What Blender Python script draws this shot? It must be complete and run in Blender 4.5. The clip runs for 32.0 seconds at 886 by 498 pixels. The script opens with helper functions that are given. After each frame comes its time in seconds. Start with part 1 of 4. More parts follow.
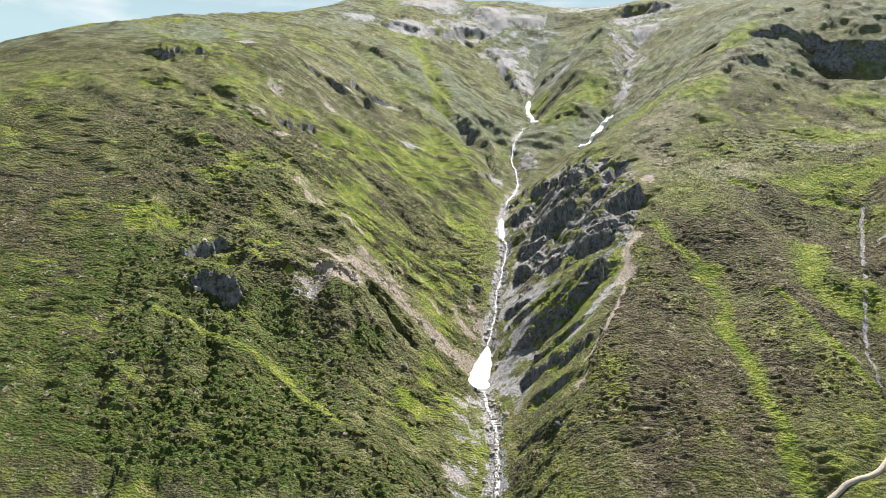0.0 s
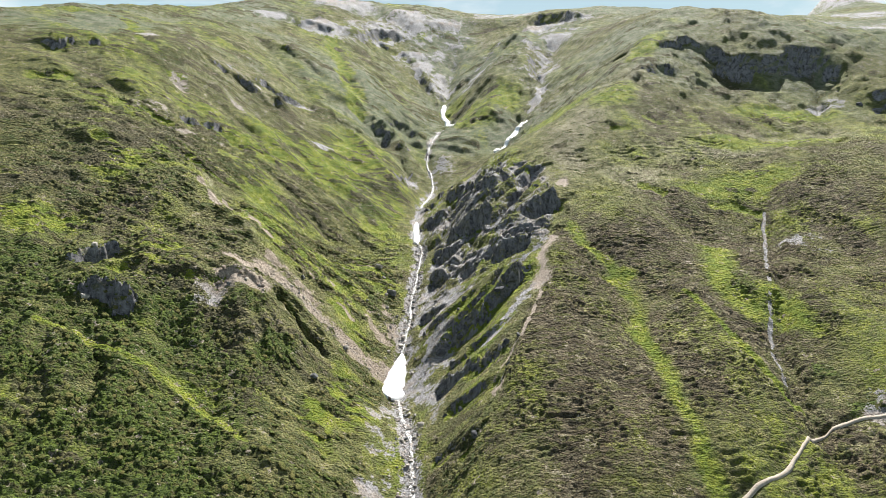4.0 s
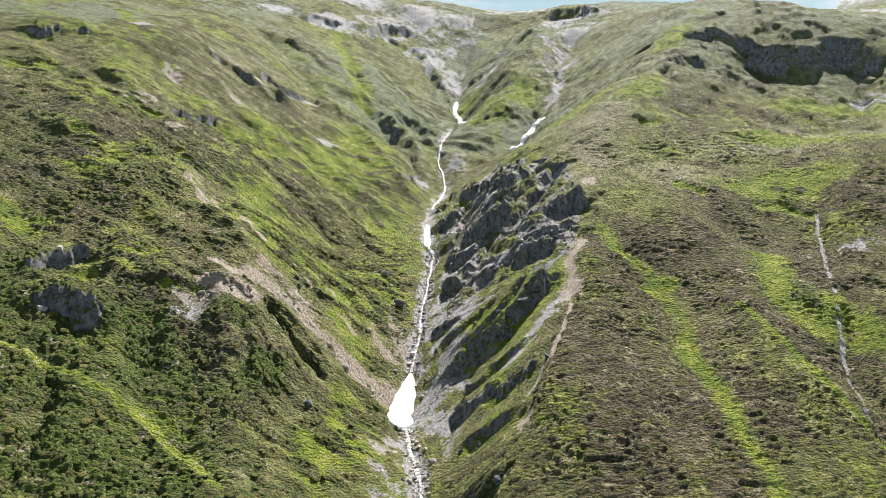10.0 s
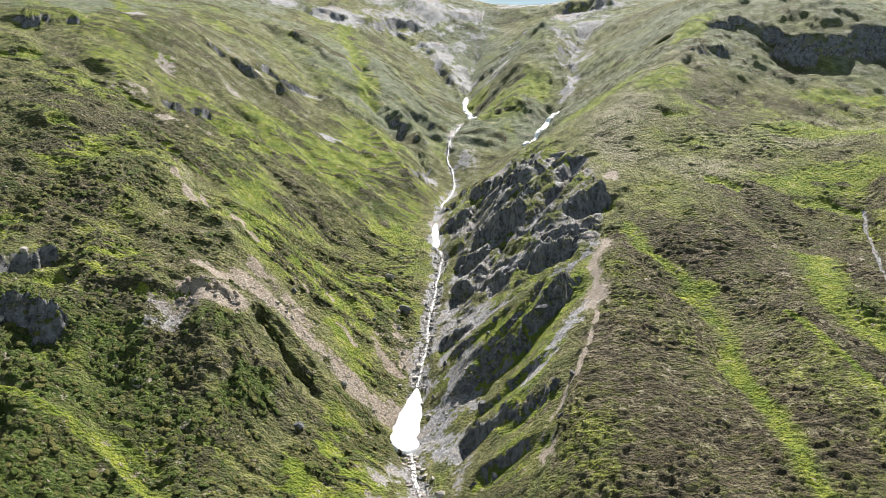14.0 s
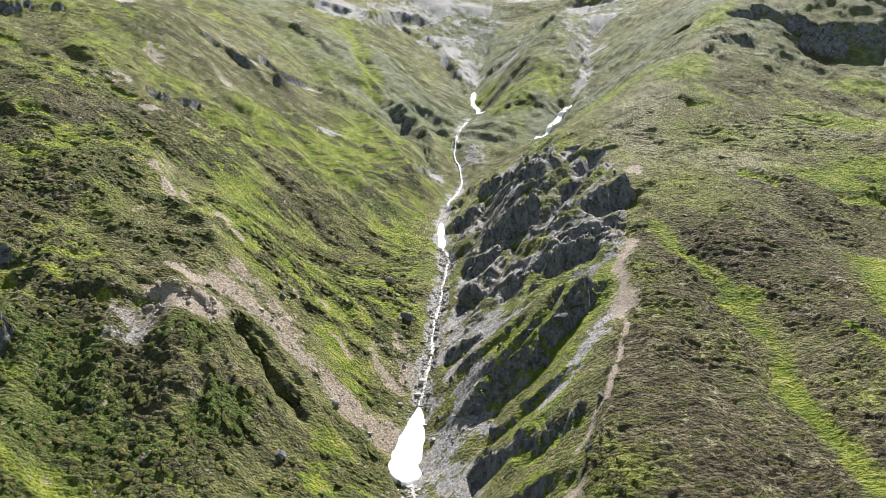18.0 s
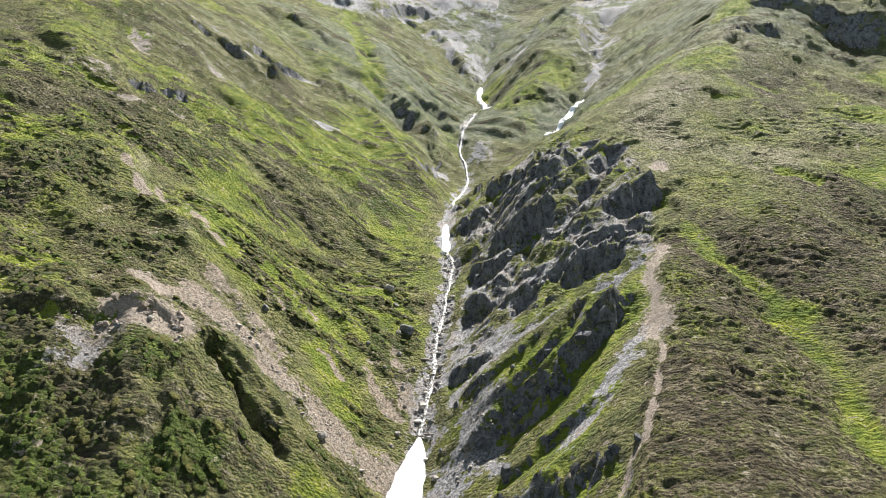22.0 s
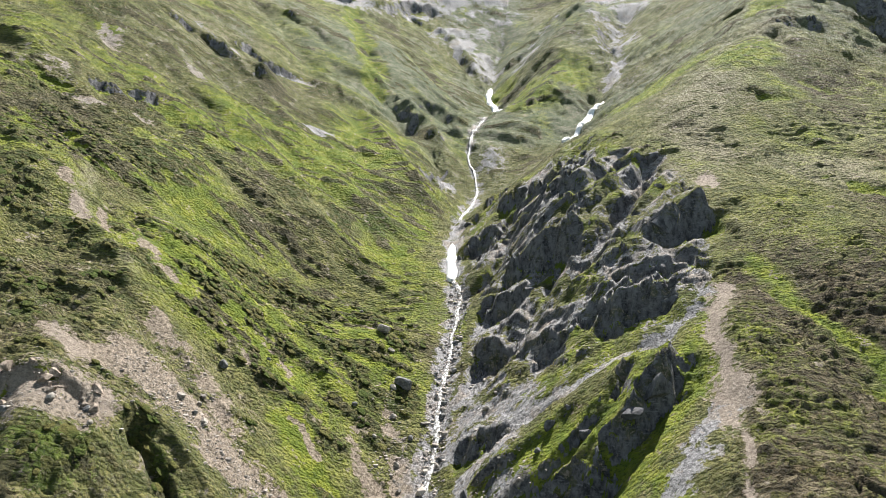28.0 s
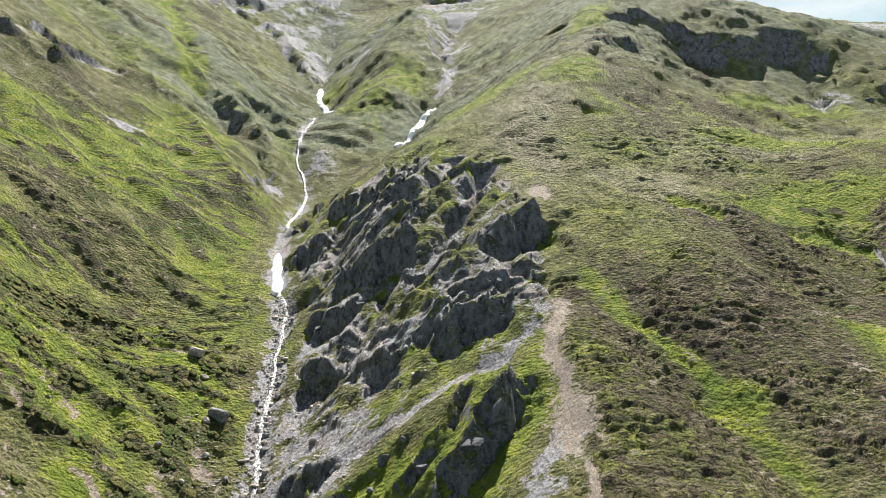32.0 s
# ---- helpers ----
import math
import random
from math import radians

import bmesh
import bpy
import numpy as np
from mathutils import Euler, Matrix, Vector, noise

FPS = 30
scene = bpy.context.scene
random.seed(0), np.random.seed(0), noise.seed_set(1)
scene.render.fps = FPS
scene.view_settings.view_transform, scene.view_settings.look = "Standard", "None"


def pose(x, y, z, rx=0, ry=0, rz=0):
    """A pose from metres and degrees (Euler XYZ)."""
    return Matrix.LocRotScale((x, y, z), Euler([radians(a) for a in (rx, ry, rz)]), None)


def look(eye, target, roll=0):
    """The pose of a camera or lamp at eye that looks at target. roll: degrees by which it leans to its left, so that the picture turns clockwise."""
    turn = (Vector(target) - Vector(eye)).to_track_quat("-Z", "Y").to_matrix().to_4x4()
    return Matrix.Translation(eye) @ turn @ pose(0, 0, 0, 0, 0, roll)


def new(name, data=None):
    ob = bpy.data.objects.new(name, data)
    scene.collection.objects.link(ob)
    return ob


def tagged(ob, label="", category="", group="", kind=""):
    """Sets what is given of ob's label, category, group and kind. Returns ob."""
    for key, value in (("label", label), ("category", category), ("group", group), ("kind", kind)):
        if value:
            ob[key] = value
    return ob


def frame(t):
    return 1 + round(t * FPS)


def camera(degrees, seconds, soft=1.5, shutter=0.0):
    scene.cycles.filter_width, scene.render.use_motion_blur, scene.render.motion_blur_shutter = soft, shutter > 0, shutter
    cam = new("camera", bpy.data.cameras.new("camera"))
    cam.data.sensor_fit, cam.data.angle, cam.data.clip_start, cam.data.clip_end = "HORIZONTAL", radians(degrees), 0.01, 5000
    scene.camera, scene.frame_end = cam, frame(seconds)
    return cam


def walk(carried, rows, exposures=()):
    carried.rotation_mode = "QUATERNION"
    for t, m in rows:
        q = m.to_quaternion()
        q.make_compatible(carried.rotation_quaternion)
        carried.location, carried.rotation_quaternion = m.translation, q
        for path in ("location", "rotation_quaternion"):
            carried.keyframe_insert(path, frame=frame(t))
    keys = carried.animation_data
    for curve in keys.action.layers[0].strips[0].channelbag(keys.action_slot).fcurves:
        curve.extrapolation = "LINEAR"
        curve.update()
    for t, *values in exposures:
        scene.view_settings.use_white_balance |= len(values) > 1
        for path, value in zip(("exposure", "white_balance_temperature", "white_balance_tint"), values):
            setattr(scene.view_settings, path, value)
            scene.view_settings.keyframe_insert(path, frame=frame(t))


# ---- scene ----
cam = camera(64.31, 32.0, soft=0.8)
PATH = [
    (0, (0.00, -0.00, 0.00), (-9.52, 99.54, -0.91), -0.25),
    (0.5, (0.09, 0.58, -0.09), (-9.57, 100.11, -0.93), -0.19),
    (1, (0.18, 1.21, -0.18), (-5.91, 101.02, -0.93), -0.17),
    (1.5, (0.25, 1.93, -0.26), (13.62, 101.03, -1.02), -0.02),
    (2, (0.31, 2.79, -0.33), (19.44, 100.95, -1.09), -0.25),
    (2.5, (0.35, 3.84, -0.39), (9.04, 103.46, -0.98), -0.35),
    (3, (0.37, 5.12, -0.42), (4.62, 105.03, -0.87), -0.25),
    (3.5, (0.35, 6.66, -0.44), (4.19, 106.59, -0.79), -0.27),
    (4.5, (0.24, 10.47, -0.41), (0.20, 110.47, -0.65), -0.19),
    (5.5, (0.06, 15.05, -0.33), (-3.86, 114.98, -0.46), -0.12),
    (6, (-0.04, 17.57, -0.28), (-4.19, 117.48, -0.36), -0.12),
    (6.5, (-0.15, 20.19, -0.22), (1.54, 120.18, -0.28), -0.06),
    (7, (-0.25, 22.91, -0.15), (1.95, 122.89, -0.16), -0.12),
    (7.5, (-0.34, 25.70, -0.08), (1.64, 125.69, -0.05), -0.15),
    (8, (-0.43, 28.55, -0.02), (1.35, 128.54, 0.05), -0.14),
    (8.5, (-0.50, 31.43, 0.05), (1.10, 131.42, 0.15), -0.12),
    (9, (-0.56, 34.33, 0.12), (0.83, 134.32, 0.25), -0.11),
    (9.5, (-0.59, 37.23, 0.18), (0.58, 137.22, 0.34), -0.10),
    (10, (-0.60, 40.13, 0.23), (0.40, 140.13, 0.40), -0.07),
    (10.5, (-0.60, 43.03, 0.28), (0.18, 143.03, 0.47), -0.06),
    (11, (-0.58, 45.94, 0.33), (0.02, 145.94, 0.54), -0.06),
    (11.5, (-0.55, 48.86, 0.37), (-0.13, 148.86, 0.59), -0.06),
    (12, (-0.52, 51.79, 0.41), (-0.26, 151.79, 0.65), -0.09),
    (12.5, (-0.47, 54.73, 0.44), (-0.36, 154.73, 0.68), -0.07),
    (13, (-0.43, 57.68, 0.47), (-0.47, 157.68, 0.73), -0.06),
    (13.5, (-0.38, 60.65, 0.49), (-0.58, 160.65, 0.74), -0.11),
    (14, (-0.34, 63.62, 0.50), (-0.70, 163.62, 0.75), -0.13),
    (14.5, (-0.30, 66.61, 0.50), (-0.82, 166.61, 0.78), -0.16),
    (15.5, (-0.25, 72.60, 0.46), (-1.00, 172.60, 0.80), -0.13),
    (16.5, (-0.24, 78.61, 0.41), (-1.21, 178.60, 0.79), -0.10),
    (17, (-0.23, 81.60, 0.39), (-1.31, 181.60, 0.79), -0.10),
    (17.5, (-0.23, 84.59, 0.38), (-1.42, 184.58, 0.80), -0.09),
    (18, (-0.22, 87.56, 0.39), (-1.55, 187.55, 0.82), -0.08),
    (18.5, (-0.21, 90.51, 0.44), (-1.62, 190.50, 0.85), -0.02),
    (19, (-0.19, 93.44, 0.52), (-1.72, 193.43, 0.90), 0.00),
    (19.5, (-0.19, 96.38, 0.64), (-1.83, 196.36, 1.01), -0.02),
    (20, (-0.19, 99.31, 0.83), (-1.93, 199.29, 1.18), 0.04),
    (20.5, (-0.22, 102.25, 1.08), (-2.05, 202.24, 1.42), 0.04),
    (21, (-0.26, 105.22, 1.41), (-2.15, 205.20, 1.72), 0.04),
    (21.5, (-0.34, 108.20, 1.83), (-2.30, 208.18, 2.15), 0.09),
    (22, (-0.43, 111.20, 2.31), (-2.44, 211.18, 2.60), 0.14),
    (22.5, (-0.52, 114.21, 2.86), (-2.57, 214.19, 3.07), 0.20),
    (23, (-0.59, 117.21, 3.44), (-2.77, 217.19, 3.67), 0.25),
    (23.5, (-0.63, 120.21, 4.05), (-2.89, 220.18, 4.27), 0.25),
    (24, (-0.63, 123.18, 4.66), (-2.99, 223.16, 4.95), 0.29),
    (24.5, (-0.57, 126.14, 5.26), (-3.03, 226.11, 5.59), 0.27),
    (25, (-0.48, 129.08, 5.87), (-3.01, 229.05, 6.21), 0.23),
    (25.5, (-0.37, 132.05, 6.49), (-3.01, 232.01, 6.86), 0.17),
    (26.5, (-0.21, 138.14, 7.83), (-3.09, 238.09, 8.29), 0.15),
    (27.5, (-0.29, 144.56, 9.36), (-3.40, 244.51, 9.91), 0.14),
    (28, (-0.39, 147.78, 10.16), (-3.57, 247.73, 10.71), 0.18),
    (28.5, (-0.47, 150.80, 10.94), (-3.70, 250.75, 11.50), 0.19),
    (29, (-0.47, 153.47, 11.63), (-3.80, 253.41, 12.31), 0.19),
    (29.5, (-0.35, 155.66, 12.20), (-3.78, 255.60, 13.00), 0.14),
    (30, (-0.14, 157.35, 12.60), (-3.54, 257.29, 13.46), 0.19),
    (30.5, (0.09, 158.56, 12.82), (-3.19, 258.50, 13.64), 0.25),
    (31, (0.31, 159.30, 12.83), (-1.38, 259.28, 13.70), 0.34),
    (31.5, (0.51, 159.73, 12.68), (9.85, 259.28, 13.66), 0.33),
    (32, (0.70, 159.99, 12.47), (21.13, 257.88, 13.51), 0.13),
]
walk(cam, [(t, look(eye, target, roll)) for t, eye, target, roll in PATH])

# ---- world, sun, exposure ----
SUN_AZ, SUN_EL = 20.0, 52.0  # degrees from the valley's axis towards the east spur, and above the horizon
sun_way = Vector((math.sin(radians(SUN_AZ)) * math.cos(radians(SUN_EL)), math.cos(radians(SUN_AZ)) * math.cos(radians(SUN_EL)), math.sin(radians(SUN_EL))))
world = bpy.data.worlds.new("world")
scene.world = world
world.use_nodes = True
wn = world.node_tree
sky = wn.nodes.new("ShaderNodeTexSky")
sky.sky_type, sky.sun_disc = "NISHITA", False
sky.sun_elevation, sky.sun_rotation = radians(SUN_EL), radians(SUN_AZ)
sky.altitude, sky.dust_density, sky.ozone_density = 2200, 1.0, 1.2
wn.nodes["Background"].inputs["Strength"].default_value = 0.029
# thin white cloud low in the sky
way = wn.nodes.new("ShaderNodeTexCoord")
flat = wn.nodes.new("ShaderNodeMapping")
flat.inputs["Scale"].default_value = (1.6, 1.6, 5.0)
puffs = wn.nodes.new("ShaderNodeTexNoise")
puffs.inputs["Scale"].default_value, puffs.inputs["Detail"].default_value, puffs.inputs["Roughness"].default_value = 2.3, 6.0, 0.55
veil = wn.nodes.new("ShaderNodeMapRange")
veil.inputs["From Min"].default_value, veil.inputs["From Max"].default_value, veil.inputs["To Max"].default_value = 0.52, 0.68, 0.70
blend = wn.nodes.new("ShaderNodeMix")
blend.data_type = "RGBA"
blend.inputs[7].default_value = (12.0, 12.2, 12.4, 1.0)
wn.links.new(way.outputs["Generated"], flat.inputs["Vector"])
wn.links.new(flat.outputs[0], puffs.inputs["Vector"])
wn.links.new(puffs.outputs["Fac"], veil.inputs["Value"])
wn.links.new(veil.outputs[0], blend.inputs[0])
# pale summer haze towards the horizon
height = wn.nodes.new("ShaderNodeSeparateXYZ")
haze = wn.nodes.new("ShaderNodeMapRange")
haze.inputs["From Min"].default_value, haze.inputs["From Max"].default_value, haze.inputs["To Min"].default_value, haze.inputs["To Max"].default_value = 0.26, 0.62, 0.9, 0.0
pale = wn.nodes.new("ShaderNodeMix")
pale.data_type = "RGBA"
pale.inputs[7].default_value = (7.2, 9.6, 10.2, 1.0)
wn.links.new(way.outputs["Generated"], height.inputs[0])
wn.links.new(height.outputs["Z"], haze.inputs["Value"])
wn.links.new(haze.outputs[0], pale.inputs[0])
wn.links.new(sky.outputs[0], pale.inputs[6])
wn.links.new(pale.outputs[2], blend.inputs[6])
wn.links.new(blend.outputs[2], wn.nodes["Background"].inputs["Color"])
sun = new("sun", bpy.data.lights.new("sun", "SUN"))
sun.data.energy, sun.data.angle, sun.data.color = 5.0, radians(0.55), (1.0, 0.96, 0.90)
sun.matrix_world = look(sun_way * 900, (0, 0, 0))
scene.view_settings.exposure = 1.63


# ---- materials ----
class Nodes:
    """A small writer of node trees."""

    def __init__(self, name, rough=0.9, spec=0.2):
        self.mat = bpy.data.materials.new(name)
        self.mat.use_nodes = True
        self.t = self.mat.node_tree
        self.bsdf = self.t.nodes["Principled BSDF"]
        self.bsdf.inputs["Roughness"].default_value = rough
        self.bsdf.inputs["Specular IOR Level"].default_value = spec
        self.where = self.add("ShaderNodeTexCoord").outputs["Object"]

    def add(self, kind):
        return self.t.nodes.new(kind)

    def put(self, socket, value):
        if isinstance(value, (int, float)):
            socket.default_value = value
        elif isinstance(value, tuple):
            socket.default_value = (*value, 1.0)[: len(socket.default_value)]
        else:
            self.t.links.new(value, socket)

    def noise(self, scale, detail=4.0, rough=0.55, stretch=None):
        n = self.add("ShaderNodeTexNoise")
        n.inputs["Scale"].default_value, n.inputs["Detail"].default_value, n.inputs["Roughness"].default_value = scale, detail, rough
        place = self.where
        if stretch:
            m = self.add("ShaderNodeMapping")
            m.inputs["Scale"].default_value = stretch
            self.put(m.inputs["Vector"], place)
            place = m.outputs[0]
        self.put(n.inputs["Vector"], place)
        return n.outputs["Fac"]

    def cells(self, scale, out="Distance", stretch=None):
        n = self.add("ShaderNodeTexVoronoi")
        n.inputs["Scale"].default_value = scale
        place = self.where
        if stretch:
            m = self.add("ShaderNodeMapping")
            m.inputs["Scale"].default_value = stretch
            self.put(m.inputs["Vector"], place)
            place = m.outputs[0]
        self.put(n.inputs["Vector"], place)
        return n.outputs[out]

    def field(self, name):
        n = self.add("ShaderNodeAttribute")
        n.attribute_name = name
        return n.outputs["Fac"]

    def math(self, op, a, b=0.0):
        n = self.add("ShaderNodeMath")
        n.operation = op
        self.put(n.inputs[0], a), self.put(n.inputs[1], b)
        return n.outputs[0]

    def span(self, v, lo, hi, a=0.0, b=1.0):
        n = self.add("ShaderNodeMapRange")
        n.interpolation_type = "SMOOTHSTEP"
        for key, value in (("Value", v), ("From Min", lo), ("From Max", hi), ("To Min", a), ("To Max", b)):
            self.put(n.inputs[key], value)
        return n.outputs[0]

    def mix(self, f, a, b, mode="MIX"):
        n = self.add("ShaderNodeMix")
        n.data_type, n.blend_type = "RGBA", mode
        self.put(n.inputs[0], f), self.put(n.inputs[6], a), self.put(n.inputs[7], b)
        return n.outputs[2]

    def bump(self, height, strength, far):
        n = self.add("ShaderNodeBump")
        n.inputs["Strength"].default_value, n.inputs["Distance"].default_value = strength, far
        self.put(n.inputs["Height"], height)
        self.put(self.bsdf.inputs["Normal"], n.outputs[0])
        return self

    def colour(self, c):
        self.put(self.bsdf.inputs["Base Color"], c)
        return self


def ground_material():
    m = Nodes("alpine_ground", 0.95, 0.10)
    # the finest noise paints near-black specks into the plants, as shade in their gaps
    gap_shade, fine, mid, broad = m.noise(2.4, 5.0, 0.75), m.noise(1.0, 5.0, 0.70), m.noise(0.2, 5.0, 0.62), m.noise(0.028, 4.0, 0.55)
    lie = m.noise(0.75, 5.0, 0.72, (0.45, 1.6, 1.2))
    sprig = m.cells(1.25, "Distance", (0.7, 1.3, 1.2))
    tint = m.cells(0.55, "Color", (0.7, 1.3, 1.2))
    kind = m.add("ShaderNodeSeparateColor")
    m.put(kind.inputs[0], tint)
    pick = kind.outputs[0]
    grass = m.mix(m.span(mid, 0.38, 0.66), (0.090, 0.104, 0.028), (0.196, 0.184, 0.062))
    streak = m.noise(0.30, 5.0, 0.7, (1.6, 0.5, 0.5))
    grass = m.mix(m.span(streak, 0.50, 0.60, 0.0, 0.55), grass, (0.060, 0.068, 0.024))
    grass = m.mix(m.span(lie, 0.46, 0.66), grass, (0.244, 0.222, 0.098))
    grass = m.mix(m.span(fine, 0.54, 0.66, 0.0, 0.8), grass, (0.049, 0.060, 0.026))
    grass = m.mix(m.span(gap_shade, 0.51, 0.61, 0.0, 0.85), grass, (0.033, 0.042, 0.022))
    heath = m.mix(m.span(lie, 0.40, 0.60), (0.040, 0.032, 0.017), (0.108, 0.086, 0.050))
    heath = m.mix(m.span(pick, 0.66, 0.84), heath, (0.081, 0.080, 0.024))
    heath = m.mix(m.span(pick, 0.28, 0.12), heath, (0.160, 0.132, 0.082))
    heath = m.mix(m.span(fine, 0.57, 0.68, 0.0, 0.7), heath, (0.113, 0.108, 0.034))
    heath = m.mix(m.span(gap_shade, 0.50, 0.61, 0.0, 0.9), heath, (0.013, 0.013, 0.007))
    lush = m.mix(m.span(mid, 0.36, 0.66), (0.118, 0.168, 0.014), (0.240, 0.266, 0.030))
    lush = m.mix(m.span(lie, 0.50, 0.68, 0.0, 0.8), lush, (0.062, 0.094, 0.014))
    lush = m.mix(m.span(gap_shade, 0.52, 0.63, 0.0, 0.85), lush, (0.026, 0.046, 0.006))
    shrub = m.mix(m.span(fine, 0.40, 0.64), (0.040, 0.066, 0.009), (0.105, 0.140, 0.020))
    shrub = m.mix(m.span(pick, 0.60, 0.85), shrub, (0.082, 0.085, 0.022))
    shrub = m.mix(m.span(gap_shade, 0.5, 0.62, 0.0, 0.7), shrub, (0.014, 0.022, 0.006))
    dry = m.mix(mid, (0.205, 0.190, 0.116), (0.300, 0.268, 0.190))
    dry = m.mix(m.span(streak, 0.50, 0.60, 0.0, 0.6), dry, (0.105, 0.108, 0.044))
    dry = m.mix(m.span(lie, 0.46, 0.66), dry, (0.130, 0.128, 0.052))
    dry = m.mix(m.span(gap_shade, 0.52, 0.63, 0.0, 0.8), dry, (0.060, 0.064, 0.039))
    brush = m.mix(m.span(fine, 0.42, 0.62), (0.052, 0.058, 0.016), (0.145, 0.136, 0.044))
    brush = m.mix(m.span(pick, 0.55, 0.80), brush, (0.062, 0.082, 0.019))
    brush = m.mix(m.span(broad, 0.46, 0.58, 0.0, 0.8), brush, m.mix(m.span(fine, 0.42, 0.62), (0.050, 0.046, 0.023), (0.140, 0.122, 0.065)))
    brush = m.mix(m.span(gap_shade, 0.50, 0.61, 0.0, 0.75), brush, (0.022, 0.024, 0.010))
    stony = m.noise(1.5, 7.0, 0.85)
    scree = m.mix(m.span(stony, 0.38, 0.62), (0.075, 0.075, 0.079), (0.42, 0.415, 0.425))
    tan = m.mix(m.span(stony, 0.38, 0.62), (0.090, 0.072, 0.054), (0.39, 0.325, 0.255))
    scree = m.mix(m.field("tan"), scree, tan)
    slate = m.noise(0.5, 8.0, 0.78, (1.0, 1.0, 0.5))
    seam = m.noise(1.4, 5.0, 0.75, (0.5, 0.5, 1.8))
    rock = m.mix(m.span(slate, 0.34, 0.64), (0.024, 0.023, 0.026), (0.215, 0.212, 0.223))
    rock = m.mix(m.span(seam, 0.52, 0.66, 0.0, 0.7), rock, (0.270, 0.272, 0.285))
    rock = m.mix(m.span(m.math("ADD", mid, m.math("MULTIPLY", fine, 0.5)), 0.80, 0.90, 0.0, 0.7), rock, (0.075, 0.085, 0.024))
    soil = m.mix(m.span(stony, 0.36, 0.64), (0.19, 0.155, 0.125), (0.37, 0.315, 0.262))
    # where each cover grows: a field given by the plan, its edge frayed by noise
    fray = m.math("SUBTRACT", m.math("ADD", m.math("MULTIPLY", fine, 1.0), m.math("MULTIPLY", m.math("ADD", mid, m.math("MULTIPLY", lie, 0.5)), 0.9)), 1.175)

    def cover(name, soft=0.14, torn=1.9):
        v = m.math("ADD", m.field(name), m.math("MULTIPLY", fray, torn))
        return m.span(v, 0.5 - soft, 0.5 + soft)

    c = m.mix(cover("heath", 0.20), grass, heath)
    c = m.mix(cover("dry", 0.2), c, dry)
    # turf of the far slopes, the haze of distance painted into its grey-blue colour
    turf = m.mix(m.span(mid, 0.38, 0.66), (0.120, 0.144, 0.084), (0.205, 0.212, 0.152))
    turf = m.mix(m.span(gap_shade, 0.51, 0.62, 0.0, 0.7), turf, (0.050, 0.060, 0.032))
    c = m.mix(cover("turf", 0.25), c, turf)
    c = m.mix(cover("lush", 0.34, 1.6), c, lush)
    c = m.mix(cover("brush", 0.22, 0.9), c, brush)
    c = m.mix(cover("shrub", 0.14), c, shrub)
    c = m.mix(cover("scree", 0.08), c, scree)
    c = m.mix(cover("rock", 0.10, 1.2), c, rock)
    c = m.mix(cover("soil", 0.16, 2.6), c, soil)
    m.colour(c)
    m.put(m.bsdf.inputs["Sheen Weight"], 0.04)
    plants = m.math("ADD", m.math("ADD", m.math("MULTIPLY", fine, 0.9), m.math("MULTIPLY", gap_shade, 0.45)), m.math("MULTIPLY", sprig, -0.6))
    stones = m.math("ADD", m.math("MULTIPLY", stony, 0.42), m.math("MULTIPLY", slate, 0.25))
    bare = m.math("MAXIMUM", cover("soil", 0.16, 2.6), m.math("MAXIMUM", cover("scree", 0.08), cover("rock", 0.10, 1.2)))
    n = m.add("ShaderNodeMix")
    n.data_type = "FLOAT"
    m.put(n.inputs[0], bare), m.put(n.inputs[2], plants), m.put(n.inputs[3], stones)
    m.bump(n.outputs[0], 1.0, 1.75)
    return m.mat


def rock_material(name, dark, light, scale=0.8):
    m = Nodes(name, 0.88, 0.25)
    a, b = m.noise(scale, 7.0, 0.68), m.noise(scale * 7, 5.0, 0.7)
    c = m.mix(m.span(a, 0.3, 0.72), dark, light)
    c = m.mix(m.span(b, 0.56, 0.8, 0.0, 0.45), c, (0.36, 0.36, 0.34))
    m.colour(c)
    m.bump(m.math("ADD", a, m.math("MULTIPLY", b, 0.4)), 0.8, 0.35)
    return m.mat


def snow_material():
    m = Nodes("old_snow", 0.6, 0.3)
    a, b = m.noise(0.7, 5.0, 0.6), m.noise(3.0, 4.0, 0.7)
    c = m.mix(m.span(a, 0.45, 0.8), (0.88, 0.89, 0.90), (0.66, 0.62, 0.57))
    c = m.mix(m.span(b, 0.6, 0.8, 0.0, 0.4), c, (0.45, 0.40, 0.35))
    m.colour(c)
    m.bump(m.math("ADD", a, m.math("MULTIPLY", b, 0.3)), 0.5, 0.4)
    return m.mat


def water_material():
    m = Nodes("white_water", 0.25, 0.5)
    a = m.noise(1.5, 6.0, 0.8, (1.0, 0.6, 0.6))
    foam = m.span(a, 0.495, 0.565)
    m.colour(m.mix(foam, (0.055, 0.052, 0.046), (0.72, 0.73, 0.74)))
    m.put(m.bsdf.inputs["Roughness"], m.span(a, 0.36, 0.55, 0.12, 0.75))
    m.bump(a, 0.7, 0.35)
    return m.mat


GROUND, SNOW, WATER = ground_material(), snow_material(), water_material()
BOULDER_DARK = rock_material("dark_boulder_stone", (0.07, 0.072, 0.078), (0.22, 0.22, 0.215))
BOULDER_PALE = rock_material("pale_boulder_stone", (0.16, 0.145, 0.13), (0.40, 0.37, 0.33))
EARTH = rock_material("crumbling_tan_rock", (0.13, 0.10, 0.08), (0.40, 0.335, 0.275), 0.9)
CLIFF = rock_material("slate_cliff", (0.024, 0.024, 0.028), (0.165, 0.165, 0.176), 0.45)


